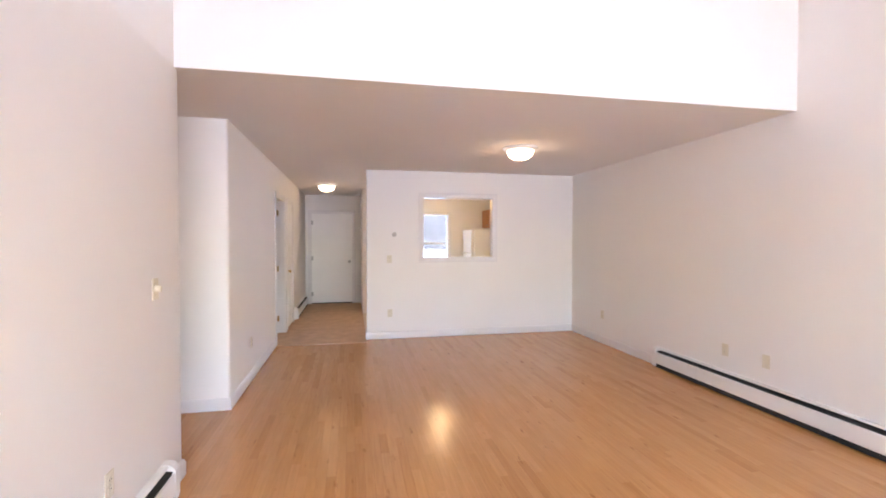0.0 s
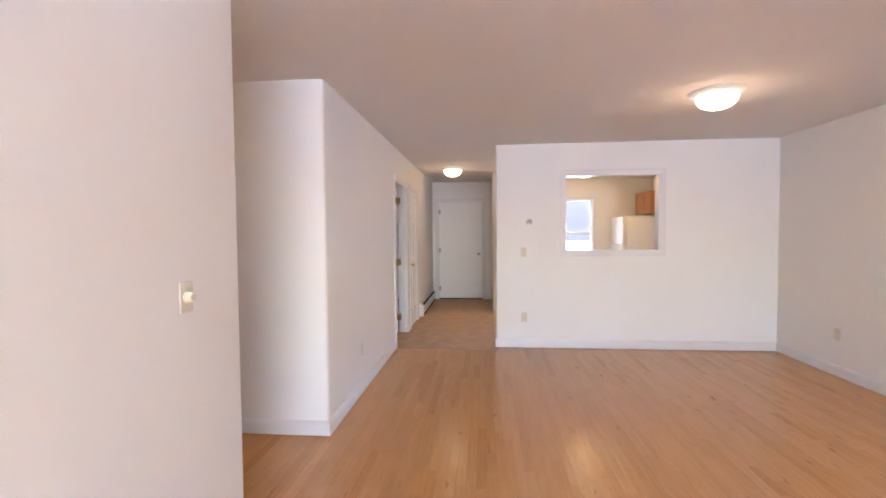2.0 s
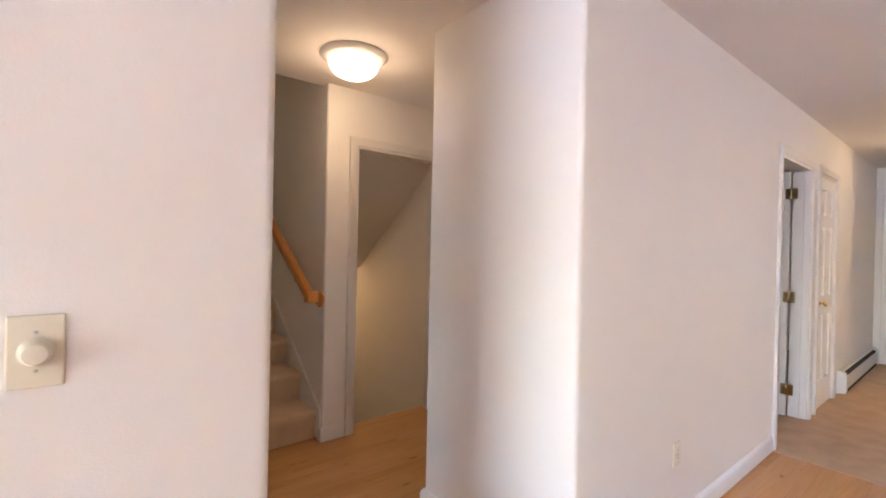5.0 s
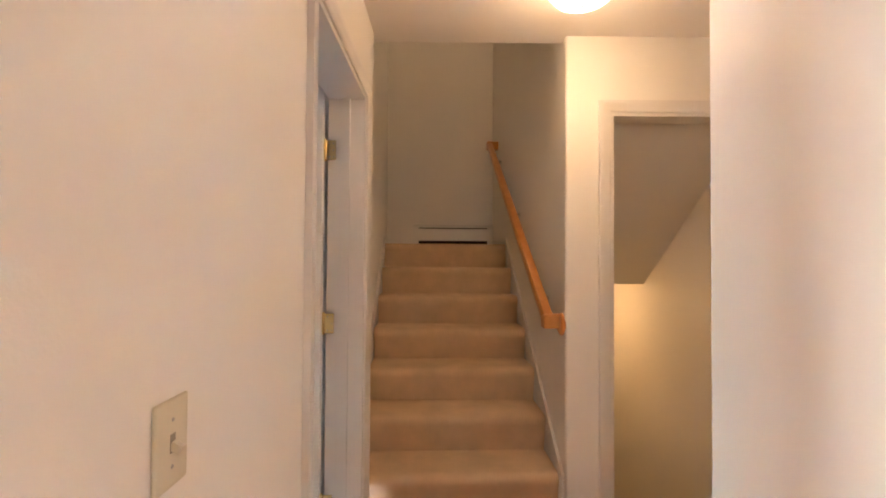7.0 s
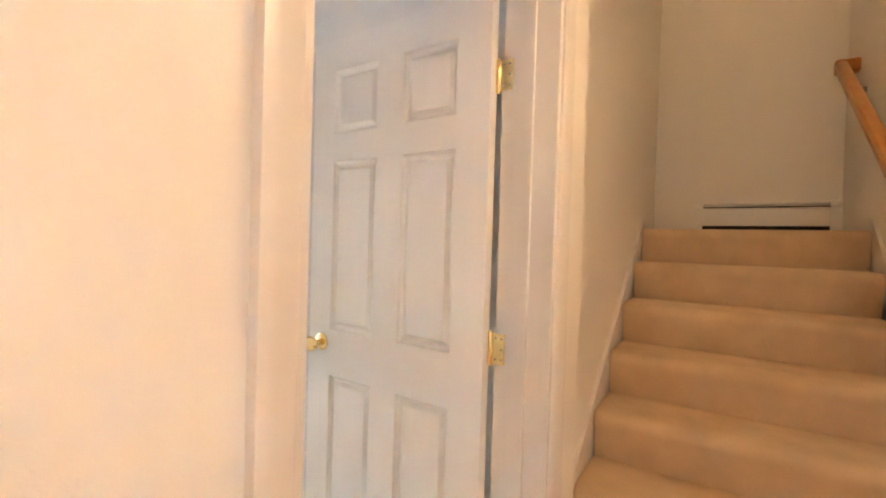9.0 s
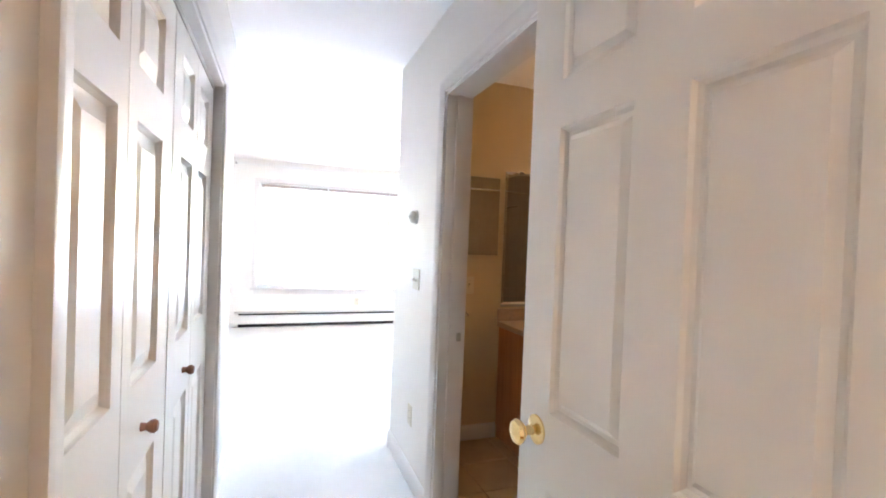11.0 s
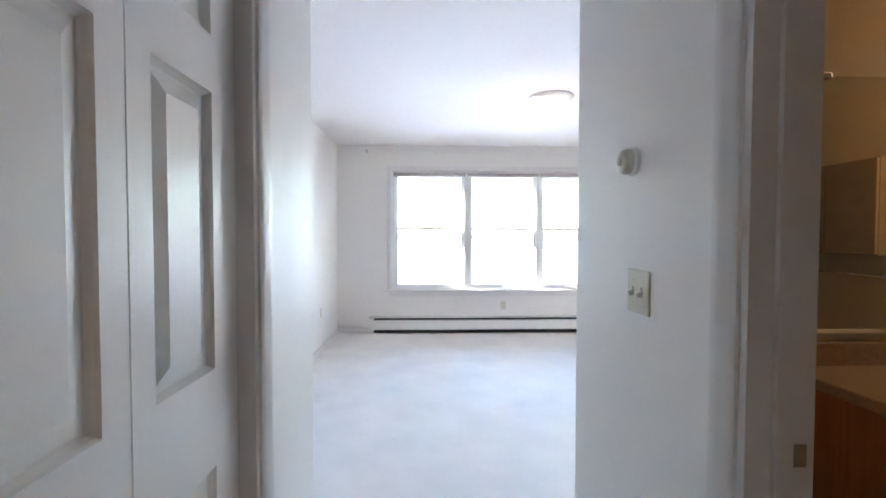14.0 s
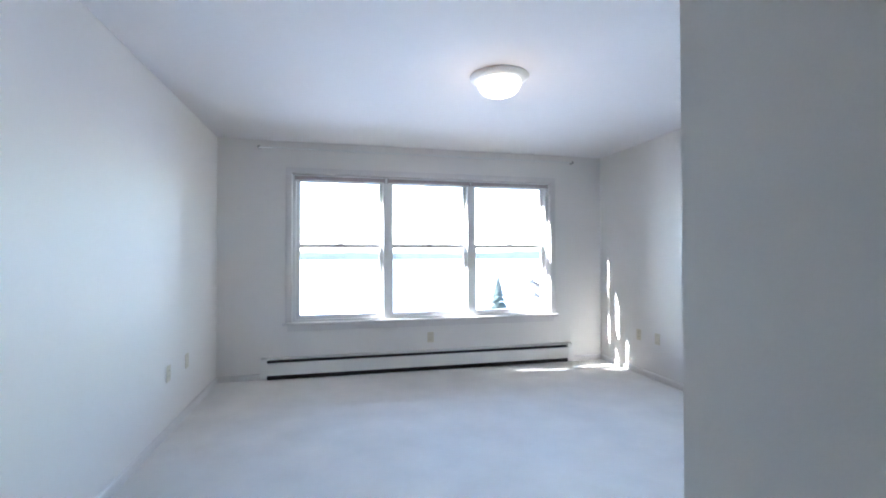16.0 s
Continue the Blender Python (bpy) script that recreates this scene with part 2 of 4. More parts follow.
def sweep(profile, path, normal, closed=False, bm=None):
    """A moulding along a path that lies in the plane with that normal. Profile: (away from the path to its left, along the normal)."""
    bm = bm or bmesh.new()
    n = Vector(normal).normalized()
    pts = [Vector(p) for p in path]
    k = len(pts)
    rings = []
    for i, p in enumerate(pts):
        before = (p - pts[i - 1]).normalized() if i or closed else None
        after = (pts[(i + 1) % k] - p).normalized() if i < k - 1 or closed else None
        la = n.cross(before) if before else n.cross(after)
        lb = n.cross(after) if after else la
        m = la + lb
        m = m / max(m.dot(la), 1e-6)
        rings.append([bm.verts.new(p + m * u + n * v) for u, v in profile])
    q = len(profile)
    for i in range(k if closed else k - 1):
        a, b = rings[i], rings[(i + 1) % k]
        for j in range(q):
            bm.faces.new((a[j], a[(j + 1) % q], b[(j + 1) % q], b[j]))
    if not closed:
        bm.faces.new(rings[0])
        bm.faces.new(rings[-1][::-1])
    return bm


def slab_with_holes(axis, a0, a1, u0, u1, z0, z1, holes=()):
    """A wall across x ("x": thickness a0..a1 in x, running u in y) or across y, with rectangular holes (u0, u1, z0, z1) right through it."""
    us = sorted({u0, u1, *[v for h in holes for v in h[:2] if u0 < v < u1]})
    zs = sorted({z0, z1, *[v for h in holes for v in h[2:] if z0 < v < z1]})
    bm = bmesh.new()
    cache = {}

    def vert(a, u, z):
        key = (a, u, z)
        if key not in cache:
            cache[key] = bm.verts.new((a, u, z) if axis == "x" else (u, a, z))
        return cache[key]

    def full(i, j):
        if not (0 <= i < len(us) - 1 and 0 <= j < len(zs) - 1):
            return False
        cu, cz = (us[i] + us[i + 1]) / 2, (zs[j] + zs[j + 1]) / 2
        return not any(h[0] < cu < h[1] and h[2] < cz < h[3] for h in holes)

    for i in range(len(us) - 1):
        for j in range(len(zs) - 1):
            if not full(i, j):
                continue
            p, q, r, s = us[i], us[i + 1], zs[j], zs[j + 1]
            for a in (a0, a1):
                bm.faces.new((vert(a, p, r), vert(a, q, r), vert(a, q, s), vert(a, p, s)))
            for di, dj, e in ((-1, 0, ((p, r), (p, s))), (1, 0, ((q, r), (q, s))), (0, -1, ((p, r), (q, r))), (0, 1, ((p, s), (q, s)))):
                if not full(i + di, j + dj):
                    (ua, za), (ub, zb) = e
                    bm.faces.new((vert(a0, ua, za), vert(a1, ua, za), vert(a1, ub, zb), vert(a0, ub, zb)))
    return bm


def round_corners(bm, corners, radius=0.022):
    """Rounds the upright edges at the given places in plan, like plaster corner bead."""
    bmesh.ops.recalc_face_normals(bm, faces=bm.faces)
    found = [e for e in bm.edges if abs(e.verts[0].co.z - e.verts[1].co.z) > 0.01 and
             any((e.verts[0].co.xy - Vector(c)).length < 1e-3 and (e.verts[1].co.xy - Vector(c)).length < 1e-3 for c in corners)]
    bmesh.ops.bevel(bm, geom=found, offset=radius, segments=5, profile=0.5, affect="EDGES")
    return bm


# ---- the plan (metres) ----
TOP = 2.44                       # ceiling
XE = 4.42                        # living room, east wall
YS = -3.70                       # south front, inner face
YH = 3.335                        # south face of the stair hall, end of the living room's west wall
YV = 3.27                        # edge of the low ceiling
YB = 4.41                        # north side of the stair hall
YK = 6.88                        # kitchen wall
YN = 10.75                       # front door wall
XK = 1.22                        # kitchen wall's free end
XP = -1.92                       # wall beside the stairs
XC0, XC1 = -1.80, -0.82          # bedroom passage
YC = 0.505                       # end of the passage
XBW = -4.37                      # bedroom, west wall
XBE = -0.09                      # bedroom, east wall
YM = 0.57                        # bathroom mirror wall
BATH_X = -3.85
XL = -4.43                       # back of the landing
YST0, YST1 = 3.235, 4.31         # stair width

STAIRWELL = ("wall_stair_south", "wall_landing_south", "wall_landing_west", "wall_stair_north", "ceiling_stairs")
W = "painted plaster wall, warm white"
setting("wall_living_west", round_corners(slab_with_holes("x", XBE, 0, YS, YH, 0, TOP), [(0, YH)]), PAINT, "warm white plaster wall with a rounded end", "wall", True)
setting("wall_living_west_upper", slab_with_holes("x", XBE, 0, YS, YV + .14, TOP, 4.9), PAINT, W, "wall")
setting("wall_living_east", slab_with_holes("x", XE, XE + .15, YS - .2, YN + .15, 0, 4.9), PAINT, W, "wall")
setting("wall_header", slab_with_holes("y", YV, YV + .14, 0, XE - .001, TOP, 4.9), PAINT, "warm white wall above the low ceiling edge", "wall")
setting("wall_south", slab_with_holes("y", YS - .2, YS, XBW - .15, XE, 0, 4.9, [(-3.70, -0.80, 0.56, 2.11), (0.6, 3.8, 0.9, 2.1)]), PAINT, "outer wall with a wide window", "wall")
setting("wall_kitchen", round_corners(slab_with_holes("y", YK, YK + .12, XK, XE, 0, TOP, [(2.03, 3.12, 1.16, 2.07)]), [(XK, YK), (XK, YK + .12)], .015), PAINT, "white wall with a serving hatch to the kitchen", "wall", True)
setting("wall_entry_west", slab_with_holes("x", -.12, 0, YB + .12, YN, 0, TOP, [(6.78, 7.62, 0, 2.04), (7.86, 8.50, 0, 2.04)]), PAINT, W, "wall")
setting("wall_block_south", round_corners(slab_with_holes("y", YB, YB + .12, -.89, 0, 0, TOP), [(0, YB), (-.89, YB)]), PAINT, "short white wall with rounded corners beside the stair hall", "wall", True)
setting("wall_block_west", slab_with_holes("x", -.89, -.77, YB + .12, 5.5, 0, TOP), PAINT, W, "wall")
setting("wall_nook_north", slab_with_holes("y", 5.38, 5.5, XL - .12, -.89, 0, TOP), PAINT, W, "wall")
setting("wall_north", slab_with_holes("y", YN, YN + .2, -.12, XE, 0, TOP, [(.12, 1.04, 0, 2.04), (2.35, 3.32, .56, 2.09)]), PAINT, "outer wall with the front door and a window", "wall")
setting("wall_entry_east", slab_with_holes("x", XK, XK + .12, 9.25, YN, 0, TOP), PAINT, W, "wall")
setting("wall_hall_south", slab_with_holes("y", YH - .16, YH, XP, XBE, 0, TOP, [(-1.70, -.872, 0, 2.04)]), PAINT, "white wall with a bedroom door", "wall")
setting("wall_stair_south", slab_with_holes("y", 3.10, YST0, -3.62, XP, 0, 4.9), PAINT, W, "wall")
setting("wall_landing_south", slab_with_holes("y", 3.10, 3.19, XL, -3.62, 0, 4.9), PAINT, W, "wall")
setting("wall_landing_west", slab_with_holes("x", XL - .12, XL, 3.02, 4.43, 0, 4.9), PAINT, W, "wall")
setting("wall_stair_north", slab_with_holes("y", YST1, YST1 + .19, XL - .1, XP - .12, 0, 4.9), PAINT, W, "wall")
setting("wall_hall_west", round_corners(slab_with_holes("x", XP - .12, XP, YST1, 5.38, 0, TOP, [(4.535, 5.28, 0, 2.05)]), [(XP, YST1)], .015), PAINT, "narrow wall between the stairs and a doorway", "wall", True)
setting("wall_stair_corner", boxed(XP - .12, YST1, TOP + .001, XP + .1, YST1 + .1, 4.9), PAINT, W, "wall")
setting("wall_above_hall", slab_with_holes("x", -2.0, XP + .1, YST0 - .12, YST1 - .001, TOP + .02, 4.9), PAINT, W, "wall")
setting("wall_passage_west", slab_with_holes("x", XC0 - .12, XC0, YC, YH - .16, 0, TOP, [(1.36, 2.165, 0, 2.04)]), PAINT, "white wall with a bathroom door", "wall")
setting("wall_passage_east", slab_with_holes("x", XC1, XC1 + .11, YC - .065, YH - .16, 0, TOP, [(.985, 2.62, 0, 2.04)]), PAINT, "white wall with a closet opening", "wall")
setting("wall_closet_south", slab_with_holes("y", YC - .065, YC + .045, XC1 + .11, XBE, 0, TOP), PAINT, W, "wall")
setting("wall_bath_south", slab_with_holes("y", YC + .03, YM, XBW, XC0 - .12, 0, TOP), BATH_PAINT, W, "wall")
setting("wall_bedroom_north", slab_with_holes("y", YC, YC + .03, XBW, XC0 - .12, 0, TOP), PAINT, W, "wall")
setting("wall_bath_north", slab_with_holes("y", 3.0, 3.02, BATH_X, XC0 - .12, 0, TOP), BATH_PAINT, "tan painted bathroom wall", "wall")
setting("wall_bath_east", slab_with_holes("x", XC0 - .124, XC0 - .12, YM, 3.0, 0, TOP, [(1.36, 2.165, 0, 2.04)]), BATH_PAINT, "tan painted bathroom wall", "wall")
setting("wall_bath_west", slab_with_holes("x", BATH_X - .12, BATH_X, YM, YST0 - .12, 0, TOP), BATH_PAINT, W, "wall")
setting("wall_bedroom_west", slab_with_holes("x", XBW - .15, XBW, YS, YC + .2, 0, TOP), PAINT, W, "wall")
# space under the upper flight
setting("wall_cellar_west", slab_with_holes("x", XL - .12, XL, 4.30, 5.38, -2.2, 1.35), PAINT, W, "wall")
bm = bmesh.new()
vs = [bm.verts.new(c) for c in ((-3.41, YST1 + .1, 1.10), (-3.41, 5.38, 1.10), (XP - .12, 5.38, 2.12), (XP - .12, YST1 + .1, 2.12),
                                (-3.41, YST1 + .1, 1.30), (-3.41, 5.38, 1.30), (XP - .12, 5.38, 2.32), (XP - .12, YST1 + .1, 2.32))]
for f in ((0, 1, 2, 3), (4, 5, 6, 7), (0, 1, 5, 4), (1, 2, 6, 5), (2, 3, 7, 6), (3, 0, 4, 7)):
    bm.faces.new([vs[i] for i in f])
setting("ceiling_under_stairs", bm, PAINT, "sloping plaster underside of the upper stair flight", "ceiling")
setting("ceiling_under_landing", boxed(XL, YST1 + .1, 1.10, -3.411, 5.38, 1.30), PAINT, "flat plaster underside of the stair landing", "ceiling")
setting("floor_cellar", boxed(XL - .12, YST1, -2.3, XP - .12, 5.5, -2.2), CARPET_TAN, "cellar stair foot", "floor")
setting("wall_cellar_east", slab_with_holes("x", XP - .17, XP - .05, YST1 + .1, 5.38, -2.2, -.15), PAINT, W, "wall")
setting("wall_cellar_north", slab_with_holes("y", 5.38, 5.5, XL - .12, XP - .12, -2.2, 0), PAINT, W, "wall")
setting("wall_cellar_south", slab_with_holes("y", YST1, YST1 + .1, XL - .12, XP - .12, -2.2, 0), PAINT, W, "wall")

# ceilings
C = "flat white painted ceiling"
setting("ceiling_living", boxed(0, YV + .14, TOP, XE, YN, TOP + .12), CEIL, C, "ceiling")
bm = boxed(-1.999, YH - .16, TOP, XBE - .001, YST1, TOP + .12)
box(bm, XP - .12, YST1, TOP, XBE - .001, 5.5, TOP + .12)
box(bm, XBE - .001, YV + .141, TOP, 0, 5.5, TOP + .12)
setting("ceiling_hall", bm, CEIL, C, "ceiling")
setting("ceiling_bedroom", boxed(XBW, YS, TOP, XBE, YC, TOP + .12), CEIL, C, "ceiling")
setting("ceiling_passage", boxed(XC0 - .12, YC, TOP, XBE, YH - .16, TOP + .12), CEIL, C, "ceiling")
setting("ceiling_bath", boxed(BATH_X - .12, YC, TOP, XC0 - .12, YST0 - .12, TOP + .12), CEIL, C, "ceiling")
setting("ceiling_stairs", boxed(XL - .12, 3.02, 4.9, XP + .1, 4.43, 5.0), CEIL, C, "ceiling")
setting("ceiling_vault", boxed(XBE, YS - .2, 4.9, XE + .15, YV + .14, 5.0), CEIL, "high white ceiling over the living room", "ceiling")
setting("ceiling_closet_room", boxed(-2.2, 5.5, TOP, 0, YN, TOP + .12), CEIL, C, "ceiling")
setting("wall_side_room_west", slab_with_holes("x", -2.2, -2.08, 5.5, YN + .2, 0, TOP), PAINT, W, "wall")
setting("wall_side_room_north", slab_with_holes("y", YN, YN + .2, -2.08, -.12, 0, TOP), PAINT, W, "wall")
setting("floor_side_room", boxed(-2.2, 5.5, -.14, -.12, YN, 0), CARPET_TAN, "tan carpet of a side room", "floor")

# floors
setting("floor_under_stairs", boxed(XL - .12, 3.02, -.15, XP - .171, YST1 + .1, -.002), GAPS, "rough floor under the stairs", "floor")
floor_living = setting("floor_living", boxed(0, YS, -.15, XE, YK, -.004), GAPS, "narrow maple strip floor with a glossy finish", "floor")
floor_hall = setting("floor_hall", boxed(XP - .17, YH, -.15, -.001, 5.38, -.004), GAPS, "narrow maple strip floor of the stair hall", "floor")
setting("floor_kitchen", boxed(XK + .005, 6.88, -.15, XE, YN, 0), TILE, "tan vinyl kitchen floor", "floor")
setting("floor_entry", boxed(-.12, 6.70, -.15, XK, YN, .004), CARPET_TAN, "tan carpet in the entry hall", "floor")
setting("floor_bedroom", boxed(XBW, YS, -.15, XBE, YC, .006), CARPET, "pale beige carpet with faint marks", "floor")
setting("floor_passage", boxed(XC0 - .06, YC, -.15, XBE, YH - .001, .006), CARPET, "pale beige carpet in the passage", "floor")
floor_bath = setting("floor_bath", boxed(BATH_X, YM, -.15, XC0 - .061, YST0 - .12, -.004), GROUT, "tan square floor tiles with grout joints", "floor")


# ---- stairs ----
RISE, RUN, X0 = 0.2045, 0.262, -2.0
def carpeted_stairs():
    st = thing("staircase", "straight flight of stairs covered in beige carpet", "staircase")
    for i in range(7):
        bm = bmesh.new()
        xa, z = X0 - RUN * i, RISE * (i + 1)
        xb = xa - RUN if i < 6 else XL
        y0, y1 = YST0 + .016, YST1 - .016
        if i == 6:
            y0 = YST0 - .04
        back = xb if i == 6 else xb - .03
        low = z - RISE * (1 if i else .98)
        prof = [(xa - .014, low), (xa + .004, z - .085), (xa + .014, z - .058), (xa + .017, z - .036), (xa + .012, z - .017), (xa - .002, z - .005), (xa - .022, z), (back, z), (back, low)]
        if i == 6:
            box(bm, XL, 3.19, z - .2, -3.64, YST1, z - .002)
        rings = [[bm.verts.new((x, y, zz)) for x, zz in prof] for y in ((YST0 + .016), y1)]
        for k in range(len(prof)):
            bm.faces.new((rings[0][k], rings[0][(k + 1) % len(prof)], rings[1][(k + 1) % len(prof)], rings[1][k]))
        bm.faces.new(rings[0])
        bm.faces.new(rings[1][::-1])
        part("landing" if i == 6 else "step", bm, CARPET_STAIR, st, smooth=True)
    for y0, y1 in ((YST0, YST0 + .015), (YST1 - .015, YST1)):
        bm = bmesh.new()
        xa, xb = XP - .02, X0 - RUN * 6
        s = RISE / RUN
        pr = [(xa, 0.0), (xa, .22), (xa - .08, .27), (xb, .27 + (xa - .08 - xb) * s), (xb, RISE * 6.6)]
        rings = [[bm.verts.new((x, y, z)) for x, z in pr] for y in (y0, y1)]
        for k in range(len(pr)):
            bm.faces.new((rings[0][k], rings[0][(k + 1) % len(pr)], rings[1][(k + 1) % len(pr)], rings[1][k]))
        bm.faces.new(rings[0])
        bm.faces.new(rings[1][::-1])
        part("skirt_board", bm, TRIM, st)


carpeted_stairs()


def handrail():
    rail = thing("handrail", "orange-brown oak handrail on the stair wall", "handrail")
    a, b = Vector((-1.99, YST1 - .07, .98)), Vector((-4.10, YST1 - .085, 2.44))
    d = (b - a).normalized()
    up = Vector((0, 0, 1)) - d * d.z
    up.normalize()
    bm = bmesh.new()
    prof = [(-.02, -.035), (.02, -.035), (.024, -.01), (.03, .012), (.022, .032), (0, .038), (-.022, .032), (-.03, .012), (-.024, -.01)]
    rings = [[bm.verts.new(p + Vector((0, u, 0)) + up * v) for u, v in prof] for p in (a, b)]
    for k in range(len(prof)):
        bm.faces.new((rings[0][k], rings[0][(k + 1) % len(prof)], rings[1][(k + 1) % len(prof)], rings[1][k]))
    bm.faces.new(rings[0])
    bm.faces.new(rings[1][::-1])
    part("rail", bm, OAK, rail, smooth=True)
    for p in (a, b):
        q = p + d * (.02 if p == a else -.02)
        part("return_block", boxed(q.x - .035, q.y - .028, q.z - .045, q.x + .035, YST1 + .0, q.z + .03, bevel=.008), OAK, rail)
    part("rosette", lathe([(0, 0), (.058, 0), (.058, .012), (.045, .02), (0, .02)], 24, pose(a.x + .01, YST1, a.z - .01, 90)), OAK, rail)
    for f in (.12, .5, .9):
        p = a.lerp(b, f)
        br = part("bracket", boxed(p.x - .012, p.y - .008, p.z - .085, p.x + .012, YST1, p.z - .06, bevel=.004), STEEL, rail, "dull steel bracket")
        br2 = boxed(p.x - .008, p.y - .008, p.z - .07, p.x + .008, p.y + .008, p.z - .03)
        part("bracket_stem", br2, STEEL, br)


handrail()


# ---- trim ----
BASE = [(0, 0), (.014, 0), (.014, .075), (.010, .088), (.004, .098), (0, .10)]
def baseboard(path, label="white painted baseboard", high=1.0):
    setting("baseboard", sweep([(u, v * high) for u, v in BASE], [(x, y, .006) for x, y in path], (0, 0, 1)), TRIM, label, "baseboard", True)


baseboard([(XE, YK), (XK, YK), (XK, YK + .12)])
baseboard([(XE, 4.86), (XE, YK)])
baseboard([(0, 6.70), (0, YB), (-.89, YB), (-.89, 5.38)])
baseboard([(-.80, YH), (0, YH), (0, 3.08)])
baseboard([(XP, 4.46), (XP, YST1), (XP - .05, YST1)])
baseboard([(XBW, YC), (XBW, YS), (XBE, YS), (XBE, YC)], "low white painted baseboard", .6)
baseboard([(XC0, YC), (XC0, 1.28)][::-1])
baseboard([(XC1, .905), (XC1, YC - .065), (XBE, YC - .065)][::-1])
baseboard([(XC0 - .12, YM), (-2.53, YM)][::-1])

CAS = [(0, 0), (0, .010), (.011, .016), (.037, .018), (.048, .021), (.058, .019), (.058, 0)]
def casing(axis, at, side, u0, u1, top, label="white painted door casing", z0=.006):
    """The moulding round a door opening, on the wall face at `at`; side: +1 or -1, the way that it faces."""
    if axis == "y":
        pts = [(u0, at, z0), (u0, at, top), (u1, at, top), (u1, at, z0)]
        n = (0, side, 0)
        pts = pts if side < 0 else pts[::-1]
    else:
        pts = [(at, u0, z0), (at, u0, top), (at, u1, top), (at, u1, z0)]
        n = (side, 0, 0)
        pts = pts if side > 0 else pts[::-1]
    return setting("door_casing", sweep(CAS, pts, n), TRIM, label, "door casing", True)


def jamb(axis, a0, a1, u0, u1, top, t=.018):
    """Lining boards inside a door opening."""
    bm = bmesh.new()
    for p, q in ((u0, u0 + t), (u1 - t, u1)):
        box(bm, *((a0, p, .006, a1, q, top) if axis == "x" else (p, a0, .006, q, a1, top)))
    box(bm, *((a0, u0 + t, top - t, a1, u1 - t, top) if axis == "x" else (u0 + t, a0, top - t, u1 - t, a1, top)))
    mid = (a0 + a1) / 2
    for p, q in ((u0 + t, u0 + t + .011), (u1 - t - .011, u1 - t)):
        box(bm, *((mid - .015, p, .006, mid + .015, q, top - t) if axis == "x" else (p, mid - .015, .006, q, mid + .015, top - t)))
    setting("door_frame", bm, TRIM, "white painted door lining", "door frame")


for side, at in ((1, YH), (-1, YH - .16)):
    casing("y", at, side, -1.70, -.872, 2.04)
jamb("y", YH - .162, YH + .002, -1.70, -.872, 2.04)
casing("x", XC0, 1, 1.36, 2.165, 2.04)
casing("x", XC0 - .124, -1, 1.36, 2.165, 2.04)
jamb("x", XC0 - .122, XC0 + .002, 1.36, 2.165, 2.04)
casing("x", XC1, -1, .985, 2.62, 2.04, "white painted closet casing")
jamb("x", XC1 - .002, XC1 + .112, .985, 2.62, 2.04)
casing("x", XP, 1, 4.535, 5.28, 2.05)
jamb("x", XP - .122, XP + .002, 4.535, 5.28, 2.05)
casing("x", 0, 1, 6.78, 7.62, 2.04)
jamb("x", -.122, .002, 6.78, 7.62, 2.04)
casing("x", 0, 1, 7.86, 8.50, 2.04)
jamb("x", -.122, .002, 7.86, 8.50, 2.04)
casing("y", YN, -1, .12, 1.04, 2.04)
jamb("y", YN - .002, YN + .1, .12, 1.04, 2.04)
setting("hatch_frame", sweep(CAS, [(3.12, YK, 1.16), (2.03, YK, 1.16), (2.03, YK, 2.07), (3.12, YK, 2.07)], (0, -1, 0), closed=True), TRIM, "white casing round the serving hatch", "hatch frame", True)
bm = bmesh.new()
for a in ((2.03, 1.16, 3.12, 1.178), (2.03, 2.052, 3.12, 2.07), (2.03, 1.178, 2.048, 2.052), (3.102, 1.178, 3.12, 2.052)):
    box(bm, a[0], YK - .002, a[1], a[2], YK + .122, a[3])
setting("hatch_lining", bm, TRIM, "white painted lining of the serving hatch", "hatch frame")


# ---- doors ----
FIELD = ((0, 0), (.003, .005), (.010, .012), (.016, .012), (.052, .003), (.055, .003))
MOULDED = ((0, 0), (.004, .006), (.011, .010), (.019, .010), (.032, .003), (.036, .003))
def relief_panel(w, h, t, x, z, k=1.0, profile=FIELD):
    """A raised door panel, w by h, filling an opening whose lower left corner is at (x, z); relief on both faces of a door t thick (y from 0 to t)."""
    bm = bmesh.new()
    for side in (0, 1):
        y0 = 0 if side == 0 else t
        s = 1 if side == 0 else -1
        rings = []
        for inset, depth in profile:
            i = min(inset, w * .3)
            rings.append([bm.verts.new(c) for c in ((x + i, y0 + s * depth * k, z + i), (x + w - i, y0 + s * depth * k, z + i),
                                                    (x + w - i, y0 + s * depth * k, z + h - i), (x + i, y0 + s * depth * k, z + h - i))])
        for a, b in zip(rings, rings[1:]):
            for j in range(4):
                bm.faces.new((a[j], a[(j + 1) % 4], b[(j + 1) % 4], b[j]))
        bm.faces.new(rings[-1])
        if side == 0:
            first = rings[0]
        else:
            for j in range(4):
                bm.faces.new((first[j], first[(j + 1) % 4], rings[0][(j + 1) % 4], rings[0][j]))
    return bm


def stiles(w, h, t, cells):
    bm = slab_with_holes("y", 0, t, 0, w, 0, h, [(x, x + cw, z, z + ch) for x, z, cw, ch in cells])
    return bm


